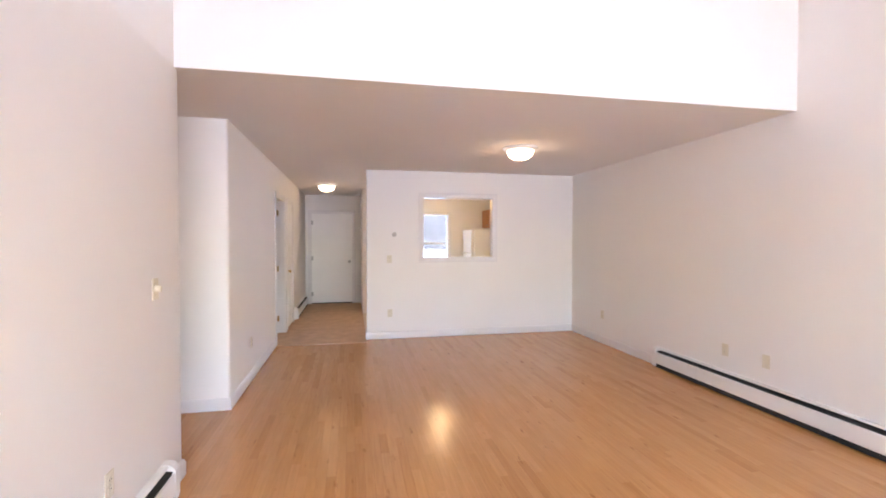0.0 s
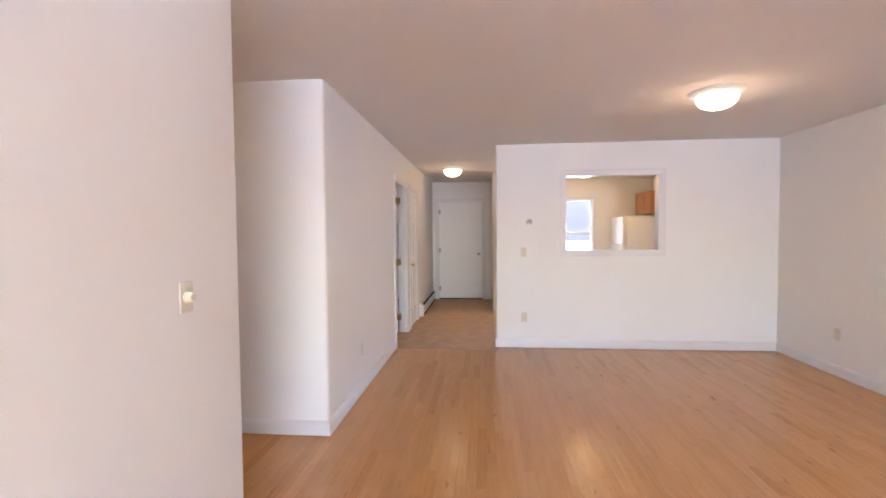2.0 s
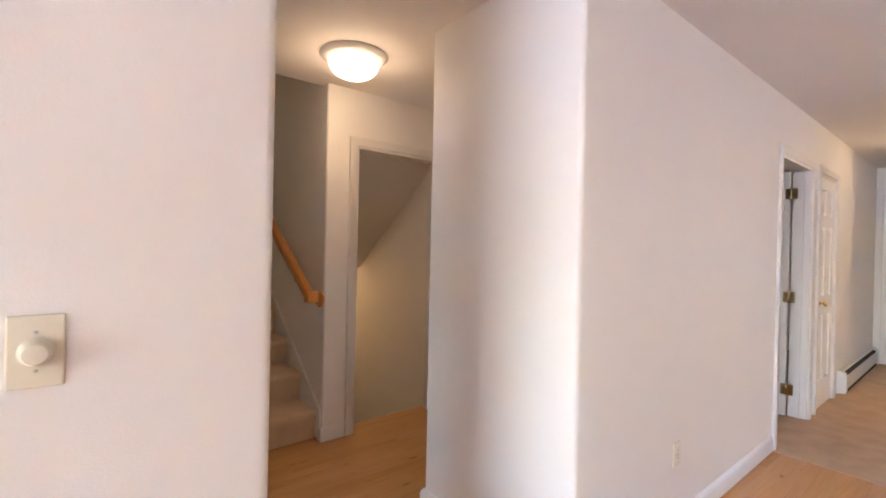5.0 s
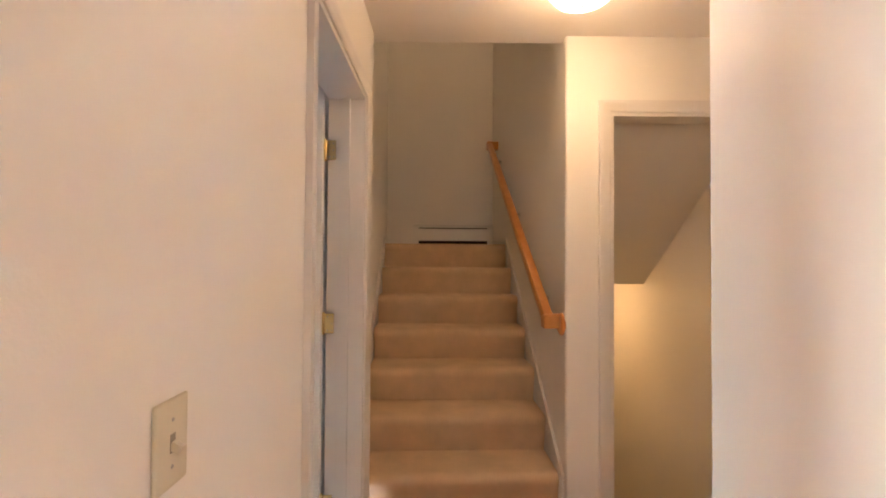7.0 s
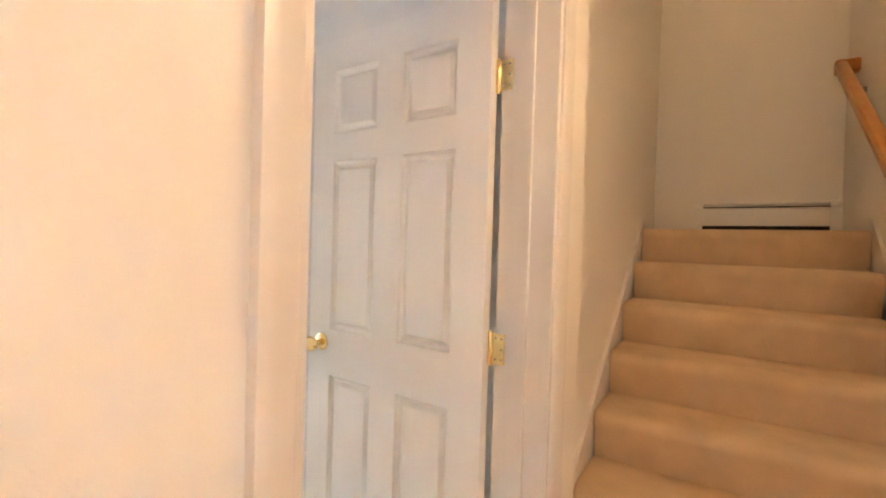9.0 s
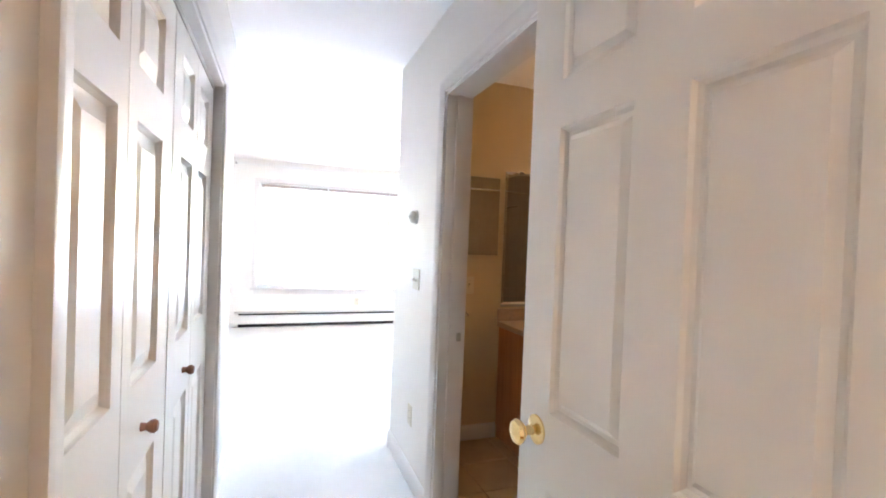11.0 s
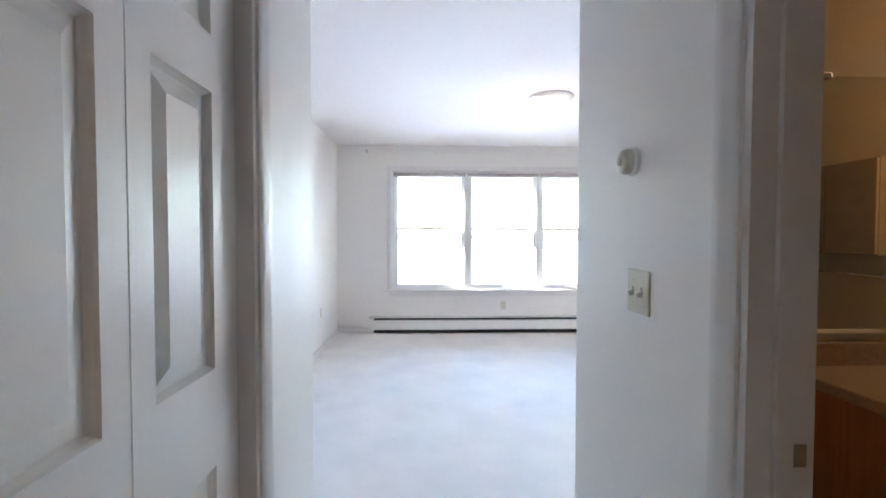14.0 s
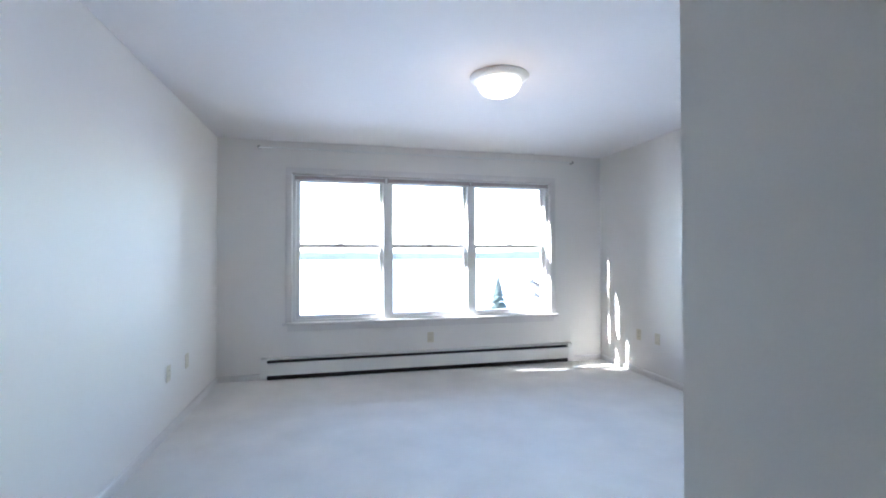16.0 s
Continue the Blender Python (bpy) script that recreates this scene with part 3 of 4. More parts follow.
def hinge(parent, x, y, z, mat=BRASS):
    """A butt hinge: knuckle at (x, y), one leaf on the door's edge and one on the jamb."""
    bm = lathe([(0, -.05), (.005, -.05), (.0075, -.046), (.0075, .046), (.005, .05), (0, .05)], 12, pose(x, y, z))
    h = part("hinge", bm, mat, parent, "polished brass hinge" if mat is BRASS else "dull steel hinge", True)
    part("hinge_leaf", boxed(x - .001, y - .001, z - .044, x + .036, y + .002, z + .044, bevel=.0008), mat, h)
    part("hinge_leaf", boxed(x - .046, y - .001, z - .044, x + .001, y + .002, z + .044, bevel=.0008), mat, h)
    for dx in (.012, .025, -.018, -.036):
        for dz in (-.03, 0, .03):
            if abs(dx) < .02 and dz == 0:
                continue
            part("screw", lathe([(0, 0), (.0035, 0), (.0028, .0015), (0, .002)], 8, pose(x + dx, y + .0018, z + dz, -90)), STEEL, h)
    return h


def knob(parent, x, y, z, out, mat=BRASS, label="round brass knob"):
    m = pose(x, y, z, 90 if out < 0 else -90)
    part("door_knob", lathe([(0, 0), (.032, 0), (.032, .004), (.024, .009), (.011, .012), (.010, .032), (.018, .036), (.025, .042), (.027, .049), (.023, .056), (.013, .060), (0, .061)], 24, m), mat, parent, label, True)


def six_panel_door(name, w, h, label, m, hinges=(), knob_x=None, category="door", t=.035, kind="", metal=BRASS, relief=1.5):
    d = thing(name, label, category, m, kind=kind)
    st, mid = .112, .108
    pw = (w - 2 * st - mid) / 2
    rows = ((.235, .57), (.97, .605), (1.675, .225))
    if h < 1.99:
        rows = tuple((z * h / 2.02, p * h / 2.02) for z, p in rows)
    cells = [(x, z, pw, ph) for z, ph in rows for x in (st, st + pw + mid)]
    part("door_slab", stiles(w, h, t, cells), DOOR, d)
    for x, z, cw, ch in cells:
        part("panel", relief_panel(cw, ch, t, x, z, relief, MOULDED), DOOR, d, smooth=False)
    if knob_x is not None:
        for out, y in ((-1, 0), (1, t)):
            knob(d, knob_x, y, .92, out, metal, "round brass knob" if metal is BRASS else "round dull steel knob")
        part("latch_plate", boxed(w - .0005 if knob_x > w / 2 else -.0015, .006, .89, w + .0015 if knob_x > w / 2 else .0005, t - .006, .95), metal, d)
    for x, y, z in hinges:
        hinge(d, x, y, z, metal)
    return d


# bedroom door: hung on the west jamb, standing open into the passage
six_panel_door("bedroom_door", .745, 2.015, "white six-panel bedroom door with brass fittings, standing open", pose(-1.674, 3.156, .012, 0, 0, -89.5),
               hinges=((-.006, .002, 1.775), (-.006, .002, 1.0), (-.006, .002, .20)), knob_x=.675)
six_panel_door("front_door", .88, 2.00, "white panelled front door, closed", pose(.14, YN + .005, .026), hinges=((-.004, -.006, 1.80), (-.004, -.006, 1.0), (-.004, -.006, .2)), knob_x=.82, metal=STEEL, relief=.13)
setting("door_threshold", boxed(.138, YN - .01, 0, 1.022, YN + .10, .022, bevel=.004), DARK, "dark door threshold under the front door", "threshold")
six_panel_door("side_door", .79, 2.015, "white panelled side door standing open into a dark room", pose(-.13, 7.592, .012, 0, 0, 180),
               hinges=((-.006, .036, 1.83), (-.006, .036, .98), (-.006, .036, .22)))
six_panel_door("closet_door", .60, 2.015, "white panelled closet door, closed", pose(-.005, 7.88, .012, 0, 0, 90), knob_x=.06)


def bifold():
    """Two pairs of folding leaves in the closet opening; local x runs south to north along the opening, faces look west."""
    edges = (1.008, 1.405, 1.793, 2.207, 2.600)
    for n in (0, 2):
        d = thing("bifold_door", "white raised-panel bifold closet door pair, closed", "closet door", pose(XC1 + .075, 0, .018, 0, 0, 90), group="bifold closet doors")
        for k in (n, n + 1):
            a, b = edges[k] + (.006 if k == 2 else .002), edges[k + 1] - (.006 if k == 1 else .002)
            w = b - a
            lo, hi = (.115, .062) if k % 2 == 0 else (.062, .115)
            cells = [(lo, z, w - .177, ph) for z, ph in ((.13, .615), (.962, .604), (1.69, .205))]
            leaf = stiles(w, 1.985, .035, cells)
            for v in leaf.verts:
                v.co.x += a
            lf = part("leaf", leaf, DOOR, d)
            for x, z, cw, ch in cells:
                part("panel", relief_panel(cw, ch, .035, x + a, z, 1.35), DOOR, lf)
        kx = edges[n + 1] + .14 if n == 0 else edges[n + 1] - .16
        part("pull_knob", lathe([(0, 0), (.011, 0), (.009, .012), (.016, .022), (.017, .03), (.012, .037), (0, .039)], 20, pose(kx, .035, .835, -90)), KNOBWOOD, d, "turned brown wooden knob", True)


bifold()
setting("closet_track", boxed(XC1 + .035, 1.003, 2.0, XC1 + .085, 2.602, 2.022), STEEL, "metal bifold track under the closet head", "door track")
part("strike_plate", boxed(XC0 - .108, 1.3775, .872, XC0 - .086, 1.3795, .912), STEEL)
tagged(bpy.data.objects["strike_plate"], "dull steel strike plate on the bathroom door lining", "strike plate")


# ---- heaters ----
def heater(length, m, label, fins=True):
    """A hydronic baseboard heater along local x, back against y = 0, room towards -y."""
    h = thing("baseboard_heater", label, "heater", m, group="baseboard heaters")
    def run(name, prof, mat, lab=""):
        bm = bmesh.new()
        rings = [[bm.verts.new((x, -d, z)) for d, z in prof] for x in (.06, length - .06)]
        for k in range(len(prof)):
            bm.faces.new((rings[0][k], rings[0][(k + 1) % len(prof)], rings[1][(k + 1) % len(prof)], rings[1][k]))
        bm.faces.new(rings[0])
        bm.faces.new(rings[1][::-1])
        part(name, bm, mat, h, lab)
    run("back_panel", [(0, .0), (.004, .0), (.004, .215), (0, .215)], HEATER)
    run("top_cap", [(.004, .215), (.030, .213), (.040, .206), (.040, .202), (.028, .208), (.004, .210)], HEATER)
    run("front_cover", [(.066, .048), (.070, .048), (.070, .160), (.066, .172), (.062, .171), (.066, .160)], HEATER)
    # Damper and lower strip are near-black: the slots' shade put into colour.
    run("damper", [(.006, .188), (.060, .178), (.060, .176), (.006, .186)], DARK, "damper coloured near-black for the shade in the upper slot")
    run("fin_element", [(.008, .045), (.055, .045), (.055, .165), (.008, .165)], FINS, "dark finned heating element")
    run("shadow_strip", [(.005, .004), (.062, .004), (.062, .046), (.005, .046)], DARK, "near-black strip for the shade in the lower gap")
    for x0, x1 in ((0, .06), (length - .06, length)):
        bm = bmesh.new()
        pr = [(0, 0), (.066, .012), (.073, .03), (.073, .18), (.058, .205), (.032, .218), (0, .218)]
        rings = [[bm.verts.new((x, -d, z)) for d, z in pr] for x in (x0, x1)]
        for k in range(len(pr)):
            bm.faces.new((rings[0][k], rings[0][(k + 1) % len(pr)], rings[1][(k + 1) % len(pr)], rings[1][k]))
        bm.faces.new(rings[0])
        bm.faces.new(rings[1][::-1])
        part("end_cap", bm, HEATER, h)
    return h


heater(6.0, pose(XE, 4.86, .004, 0, 0, -90), "long white enamelled baseboard heater under the living room wall")
heater(4.2, pose(0, -1.12, .004, 0, 0, 90), "white baseboard heater on the living room's west wall")
heater(3.44, pose(-.51, YS, .01, 0, 0, 180), "long white baseboard heater under the bedroom window")
landing_heater = heater(.84, pose(XL, 3.465, RISE * 7 + .008, 0, 0, 90), "white baseboard heater on the stair landing")
heater(1.9, pose(0, 8.72, .008, 0, 0, 90), "white baseboard heater in the entry hall")


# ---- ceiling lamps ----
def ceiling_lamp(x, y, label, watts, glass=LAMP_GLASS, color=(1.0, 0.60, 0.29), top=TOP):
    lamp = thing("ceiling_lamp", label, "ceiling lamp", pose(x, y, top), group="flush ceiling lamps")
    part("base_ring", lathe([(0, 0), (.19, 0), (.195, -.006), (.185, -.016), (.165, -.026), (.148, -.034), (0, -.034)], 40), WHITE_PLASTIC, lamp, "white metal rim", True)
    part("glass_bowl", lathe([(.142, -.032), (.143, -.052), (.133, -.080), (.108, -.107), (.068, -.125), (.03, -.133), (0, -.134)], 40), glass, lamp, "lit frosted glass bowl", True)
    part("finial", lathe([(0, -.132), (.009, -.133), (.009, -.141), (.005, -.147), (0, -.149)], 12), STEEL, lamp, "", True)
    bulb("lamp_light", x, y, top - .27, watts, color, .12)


ceiling_lamp(2.82, 5.02, "flush ceiling lamp with a lit frosted bowl over the dining end", .09)
ceiling_lamp(.57, 8.74, "flush ceiling lamp with a lit frosted bowl in the entry hall", .03)
ceiling_lamp(-1.41, 4.235, "flush ceiling lamp with a lit frosted bowl in the stair hall", .11)
# Out-of-view lamp at the stairwell top, added to lift the landing's brightness.
ceiling_lamp(-3.2, 3.75, "unseen flush lamp with a frosted bowl, added to brighten the stairwell", .03, color=(1.0, .52, .20), top=4.9)
ceiling_lamp(-2.29, -1.635, "flush ceiling lamp with a white rim, lit, on the bedroom ceiling", .12, LAMP_GLASS_COOL)
ceiling_lamp(2.75, 9.2, "flush ceiling lamp on the kitchen ceiling", .95, color=(1.0, .64, .25))


cl = thing("cellar_lamp", "plain porcelain lampholder with a lit bulb under the stair landing", "ceiling lamp")
part("lampholder", lathe([(0, 0), (.055, 0), (.055, .012), (.03, .03), (.025, .05), (0, .05)], 24, pose(-3.75, 4.82, 1.10, 180)), PORCELAIN, cl, "", True)
part("light_bulb", lathe([(.014, .05), (.018, .065), (.03, .09), (.03, .105), (.018, .125), (0, .13)], 20, pose(-3.75, 4.82, 1.10, 180)), LAMP_GLASS, cl, "lit bulb", True)
bulb("cellar_bulb", -3.75, 4.82, .90, .125, (1.0, .56, .21), .06)


# ---- switches, outlets ----
def plate(name, label, category, m, kind):
    """A wall plate; local x across, z up, the room towards -y."""
    p = thing(name, label, category, m)
    w = .116 if kind == "double" else .07
    part("cover_plate", boxed(-w / 2, -.006, -.057, w / 2, 0, .057, bevel=.003), IVORY, p)
    if kind == "dimmer":
        part("dial", lathe([(0, 0), (.022, 0), (.022, .004), (.019, .006), (.017, .022), (.015, .025), (0, .026)], 28, pose(0, -.006, 0, 90)), IVORY, p, "round ivory dimmer dial", True)
    elif kind in ("single", "double"):
        for x in ((0,) if kind == "single" else (-.023, .023)):
            part("toggle_slot", boxed(x - .0055, -.0066, -.012, x + .0055, -.006, .012), SLOT, p)
            bm = boxed(-.0045, -.016, -.006, .0045, 0, .006, bevel=.0015)
            bm.transform(pose(x, -.005, -.002, 26))
            part("toggle", bm, IVORY, p)
    elif kind == "outlet":
        for z in (-.02, .02):
            s = part("socket", boxed(-.017, -.0078, z - .014, .017, -.0055, z + .014, bevel=.002), IVORY, p)
            for x in (-.006, .006):
                part("socket_slot", boxed(x - .001, -.0084, z - .002, x + .001, -.0077, z + .006), DARK, s)
    for z in ((-.03, .03) if kind != "outlet" else (0,)):
        part("screw", lathe([(0, 0), (.003, 0), (.002, .001), (0, .0012)], 8, pose(0 if kind != "double" else -.023, -.006, z, 90)), STEEL, p)
    return p


FACE = {"S": 0, "E": 90, "N": 180, "W": -90}     # the way that a plate looks
def at_wall(x, y, z, face):
    return pose(x, y, z, 0, 0, FACE[face])


plate("dimmer_switch", "ivory dimmer switch with a round dial on the white wall", "dimmer switch", at_wall(0, 2.973, 1.177, "E"), "dimmer")
O = "ivory double outlet low on the white wall"
plate("wall_outlet", O, "outlet", at_wall(0, 5.235, .39, "E"), "outlet")
plate("wall_outlet", O, "outlet", at_wall(0, 2.50, .40, "E"), "outlet")
plate("wall_outlet", O, "outlet", at_wall(XE, 6.0, .40, "W"), "outlet")
plate("wall_outlet", O, "outlet", at_wall(XE, 3.92, .41, "W"), "outlet")
plate("cable_plate", "ivory blank wall plate above the heater", "wall plate", at_wall(XE, 3.50, .41, "W"), "blank")
plate("wall_outlet", O, "outlet", at_wall(1.552, YK, .372, "S"), "outlet")
plate("light_switch", "ivory light switch on the kitchen wall", "light switch", at_wall(1.545, YK, 1.157, "S"), "single")
plate("light_switch", "ivory light switch beside the bedroom door in the hall", "light switch", at_wall(-.255, YH, 1.067, "N"), "single")
plate("light_switch", "ivory double light switch on the passage wall", "light switch", at_wall(XC0, .985, 1.13, "E"), "double")
plate("wall_outlet", O, "outlet", at_wall(XC0, .957, .373, "E"), "outlet")
plate("wall_outlet", "ivory outlet under the bedroom window", "outlet", at_wall(-2.257, YS, .36, "N"), "outlet")
plate("wall_outlet", O, "outlet", at_wall(XBE, -2.40, .43, "W"), "outlet")
plate("cable_plate", "small ivory wall plate low on the bedroom wall", "wall plate", at_wall(XBE, -2.80, .43, "W"), "blank")
plate("wall_outlet", O, "outlet", at_wall(XBW, -3.0, .42, "E"), "outlet")
plate("cable_plate", "small ivory wall plate low on the bedroom wall", "wall plate", at_wall(XBW, -2.72, .42, "E"), "blank")


def thermostat(m, label):
    t = thing("thermostat", label, "thermostat", m)
    part("wall_ring", lathe([(0, 0), (.038, 0), (.038, .010), (.034, .014), (0, .014)], 32, pose(0, 0, 0, 90)), WHITE_PLASTIC, t, "", True)
    part("dial", lathe([(0, .012), (.034, .012), (.034, .026), (.031, .033), (.025, .037), (0, .040)], 32, pose(0, 0, 0, 90)), DIAL_GREY, t, "warm grey domed dial", True)
    part("dial_face", lathe([(0, .0385), (.012, .0385), (.011, .043), (.008, .045), (0, .046)], 32, pose(0, 0, 0, 90)), STEEL, t, "small bright button", True)


thermostat(at_wall(1.616, YK, 1.514, "S"), "round silver wall thermostat on the kitchen wall")
thermostat(at_wall(XC0, .945, 1.472, "E"), "round silver wall thermostat on the passage wall")


# ---- windows ----
def double_hung(x0, x1, z0, z1, y, face, group):
    """One sash window in an opening; y: the inner plane of the frame, face: +1 when the room lies towards +y."""
    w = thing("window_1", "white vinyl double-hung window", "window", None, group, "structure")
    s = face
    def bar(nm, a, b, c, d, y0, y1, par):
        return part(nm, boxed(a, min(y + s * y0, y + s * y1), b, c, max(y + s * y0, y + s * y1), d, bevel=.003), VINYL, par)
    bm = bmesh.new()
    for a in ((x0, z0, x0 + .035, z1), (x1 - .035, z0, x1, z1), (x0 + .035, z1 - .035, x1 - .035, z1), (x0 + .035, z0, x1 - .035, z0 + .03)):
        box(bm, a[0], min(y, y - s * .10), a[1], a[2], max(y, y - s * .10), a[3])
    part("window_frame", bm, VINYL, w)
    mid = (z0 + z1) / 2 + .03
    for nm, za, zb, d in (("upper_sash", mid - .02, z1 - .03, -.075), ("lower_sash", z0 + .025, mid + .02, -.035)):
        bm = bmesh.new()
        r = .045
        ya, yb = sorted((y + s * d, y + s * (d - .032)))
        xa, xb = x0 + .03, x1 - .03
        for a in ((xa, za, xa + r, zb), (xb - r, za, xb, zb), (xa + r, za, xb - r, za + r * (.8 if nm == "upper_sash" else 1.1)), (xa + r, zb - r * .8, xb - r, zb)):
            box(bm, a[0], ya, a[1], a[2], yb, a[3])
        sash = part(nm, bm, VINYL, w)
        pane = part("pane", boxed(xa + r - .005, (ya + yb) / 2 - .003, za + r * .7, xb - r + .005, (ya + yb) / 2 + .003, zb - r * .7), GLASS, sash, "clear glass pane")
        pane.visible_shadow = False
    part("sash_lock", boxed((x0 + x1) / 2 - .03, min(y - s * .03, y - s * .055), mid + .02, (x0 + x1) / 2 + .03, max(y - s * .03, y - s * .055), mid + .035, bevel=.004), VINYL, w)
    return w


for a, b in ((-1.78, -.785), (-2.735, -1.765), (-3.70, -2.72)):
    double_hung(a, b - .015, .56, 2.11, YS - .04, 1, "bedroom window units")
WC = [(.0, 0), (.0, .012), (.012, .018), (.05, .020), (.062, .016), (.062, 0)]
setting("window_casing", sweep(WC, [(-3.70, YS, .575), (-3.70, YS, 2.11), (-.80, YS, 2.11), (-.80, YS, .575)][::-1], (0, 1, 0)), TRIM, "white painted window casing", "window trim", True)
setting("window_sill", boxed(-3.79, YS - .05, .545, -.71, YS + .045, .572, bevel=.006), TRIM, "white painted window sill board", "window sill")
setting("window_apron", boxed(-3.74, YS, .485, -.76, YS + .014, .545, bevel=.003), TRIM, "white apron under the sill", "window trim")
for a, b in ((-1.76, -.825), (-2.72, -1.785), (-3.675, -2.74)):
    bl = thing("roller_blind", "slim rolled-up blind rail at the window head", "blind", group="bedroom blinds")
    part("head_rail", boxed(a, YS - .035, 2.055, b, YS - .005, 2.09, bevel=.004), material("blind_rail", (0.42, 0.36, 0.35), 0.5), bl)
    part("bottom_rail", boxed(a + .01, YS - .032, 2.035, b - .01, YS - .012, 2.052, bevel=.003), VINYL, bl)
    for x in (a, b - .012):
        part("bracket", boxed(x, YS - .037, 2.045, x + .012, YS - .002, 2.095), STEEL, bl)
tr = thing("curtain_track", "thin white curtain track under the bedroom ceiling", "curtain track")
part("track", boxed(-3.96, YS + .035, 2.352, -.49, YS + .055, 2.366, bevel=.003), WHITE_PLASTIC, tr)
for x in (-3.97, -.485):
    part("end_stop", boxed(x - .012, YS, 2.345, x + .012, YS + .06, 2.373, bevel=.003), STEEL, tr)
for x in (-1.35, -2.25, -3.1):
    part("bracket", boxed(x - .01, YS, 2.366, x + .01, YS + .05, 2.374), WHITE_PLASTIC, tr)
double_hung(2.35, 3.32, .56, 2.09, YN + .04, -1, "kitchen window")
setting("window_casing_kitchen", sweep(WC, [(2.35, YN, .56), (2.35, YN, 2.09), (3.32, YN, 2.09), (3.32, YN, .56)][::-1], (0, -1, 0), closed=True), TRIM, "white casing round the kitchen window", "window trim", True)


# ---- kitchen ----
fr = thing("refrigerator", "white top-freezer refrigerator in the kitchen corner", "refrigerator")
part("cabinet_body", boxed(3.655, 9.86, .03, XE - .03, 10.66, 1.665, bevel=.012), FRIDGE, fr)
for z0, z1 in ((.08, 1.14), (1.155, 1.66)):
    dr = part("fridge_door", boxed(3.585, 9.865, z0, 3.647, 10.655, z1, bevel=.015), FRIDGE, fr)
    part("handle", boxed(3.55, 10.56, (z1 - .45 if z0 < 1 else z0 + .03), 3.587, 10.59, (z1 - .05 if z0 < 1 else z0 + .3), bevel=.008), FRIDGE, dr)
for x in (3.68, 4.3):
    for y in (9.92, 10.6):
        part("foot", lathe([(0, 0), (.02, 0), (.02, .035), (0, .035)], 12, pose(x, y, 0)), DARK, fr)


def wall_cabinet(name, x0, y0, z0, x1, y1, z1, doors, label):
    c = thing(name, label, "cabinet")
    part("carcass", boxed(x0 + .02, y0, z0, x1, y1, z1), CABINET, c)
    w = (y1 - y0) / doors
    for i in range(doors):
        a, b = y0 + i * w + .003, y0 + (i + 1) * w - .003
        bm = slab_with_holes("x", x0, x0 + .019, a, b, z0 + .003, z1 - .003, [(a + .055, b - .055, z0 + .058, z1 - .058)])
        d = part("cabinet_door", bm, CABINET, c)
        part("door_panel", boxed(x0 + .007, a + .055, z0 + .058, x0 + .015, b - .055, z1 - .058), CABINET, d)
        part("knob", lathe([(0, 0), (.012, 0), (.014, .02), (0, .024)], 16, pose(x0, (b - .03) if i == 0 else (a + .03), z0 + .06, 0, -90)), STEEL, d, "", True)
    return c


wall_cabinet("fridge_cabinet", XE - .34, 9.86, 1.72, XE - .002, 10.70, 2.13, 2, "orange-brown wooden wall cabinet above the refrigerator")

# ---- bathroom ----
VX, VT, VY = -2.515, .81, 1.165          # counter's free end, top and front
va = thing("vanity_cabinet", "orange-brown wooden bathroom vanity cabinet", "vanity")
part("carcass", boxed(-3.60, YM + .002, .09, VX - .02, VY - .03, VT - .037), CABINET, va)
part("toe_kick", boxed(-3.60, YM + .002, 0, VX - .03, VY - .10, .09), CABINET, va)
for a, b in ((-3.02, VX - .035), (-3.56, -3.04)):
    part("drawer_front", boxed(a, VY - .03, VT - .19, b, VY - .012, VT - .055, bevel=.004), CABINET, va)
    d = part("cabinet_door", slab_with_holes("y", VY - .03, VY - .012, a, b, .11, VT - .205, [(a + .055, b - .055, .165, VT - .26)]), CABINET, va)
    part("door_panel", boxed(a + .055, VY - .028, .165, b - .055, VY - .02, VT - .26), CABINET, d)
top = thing("laminate_countertop", "brown laminate vanity counter with a backsplash", "countertop")
part("counter_slab", boxed(-3.62, YM + .002, VT - .036, VX, VY, VT, bevel=.006), LAMINATE, top)
part("backsplash", boxed(-3.62, YM + .002, VT + .0005, VX, YM + .022, VT + .085, bevel=.004), LAMINATE, top)
sk = thing("bathroom_sink", "oval cream porcelain drop-in sink", "sink")
bm = lathe([(.245, .0005), (.25, .010), (.235, .018), (.215, .014), (.195, .004), (.15, .0022), (0, .0018)], 40)
for v in bm.verts:
    v.co.y = v.co.y * .80 + .885
    v.co.x = v.co.x - 3.03
    v.co.z += VT
part("bowl", bm, PORCELAIN, sk, smooth=True)
part("drain", lathe([(0, 0), (.02, 0), (.018, .003), (0, .003)], 20, pose(-3.03, .885, VT + .002)), CHROME, sk)
part("overflow", lathe([(0, 0), (.008, 0), (.007, .002), (0, .002)], 12, pose(-3.03, .73, VT + .008)), DARK, sk)
fa = thing("faucet", "chrome two-handle bathroom faucet behind the sink", "faucet", pose(-3.03, .665, VT + .002))
part("base_plate", boxed(-.085, -.025, 0, .085, .025, .014, bevel=.006), CHROME, fa)
part("spout", boxed(-.014, -.01, .012, .014, .11, .055, bevel=.012, seg=3), CHROME, fa)
part("lift_rod", lathe([(0, 0), (.004, 0), (.004, .03), (.008, .034), (0, .042)], 12, pose(0, -.012, .05)), CHROME, fa)
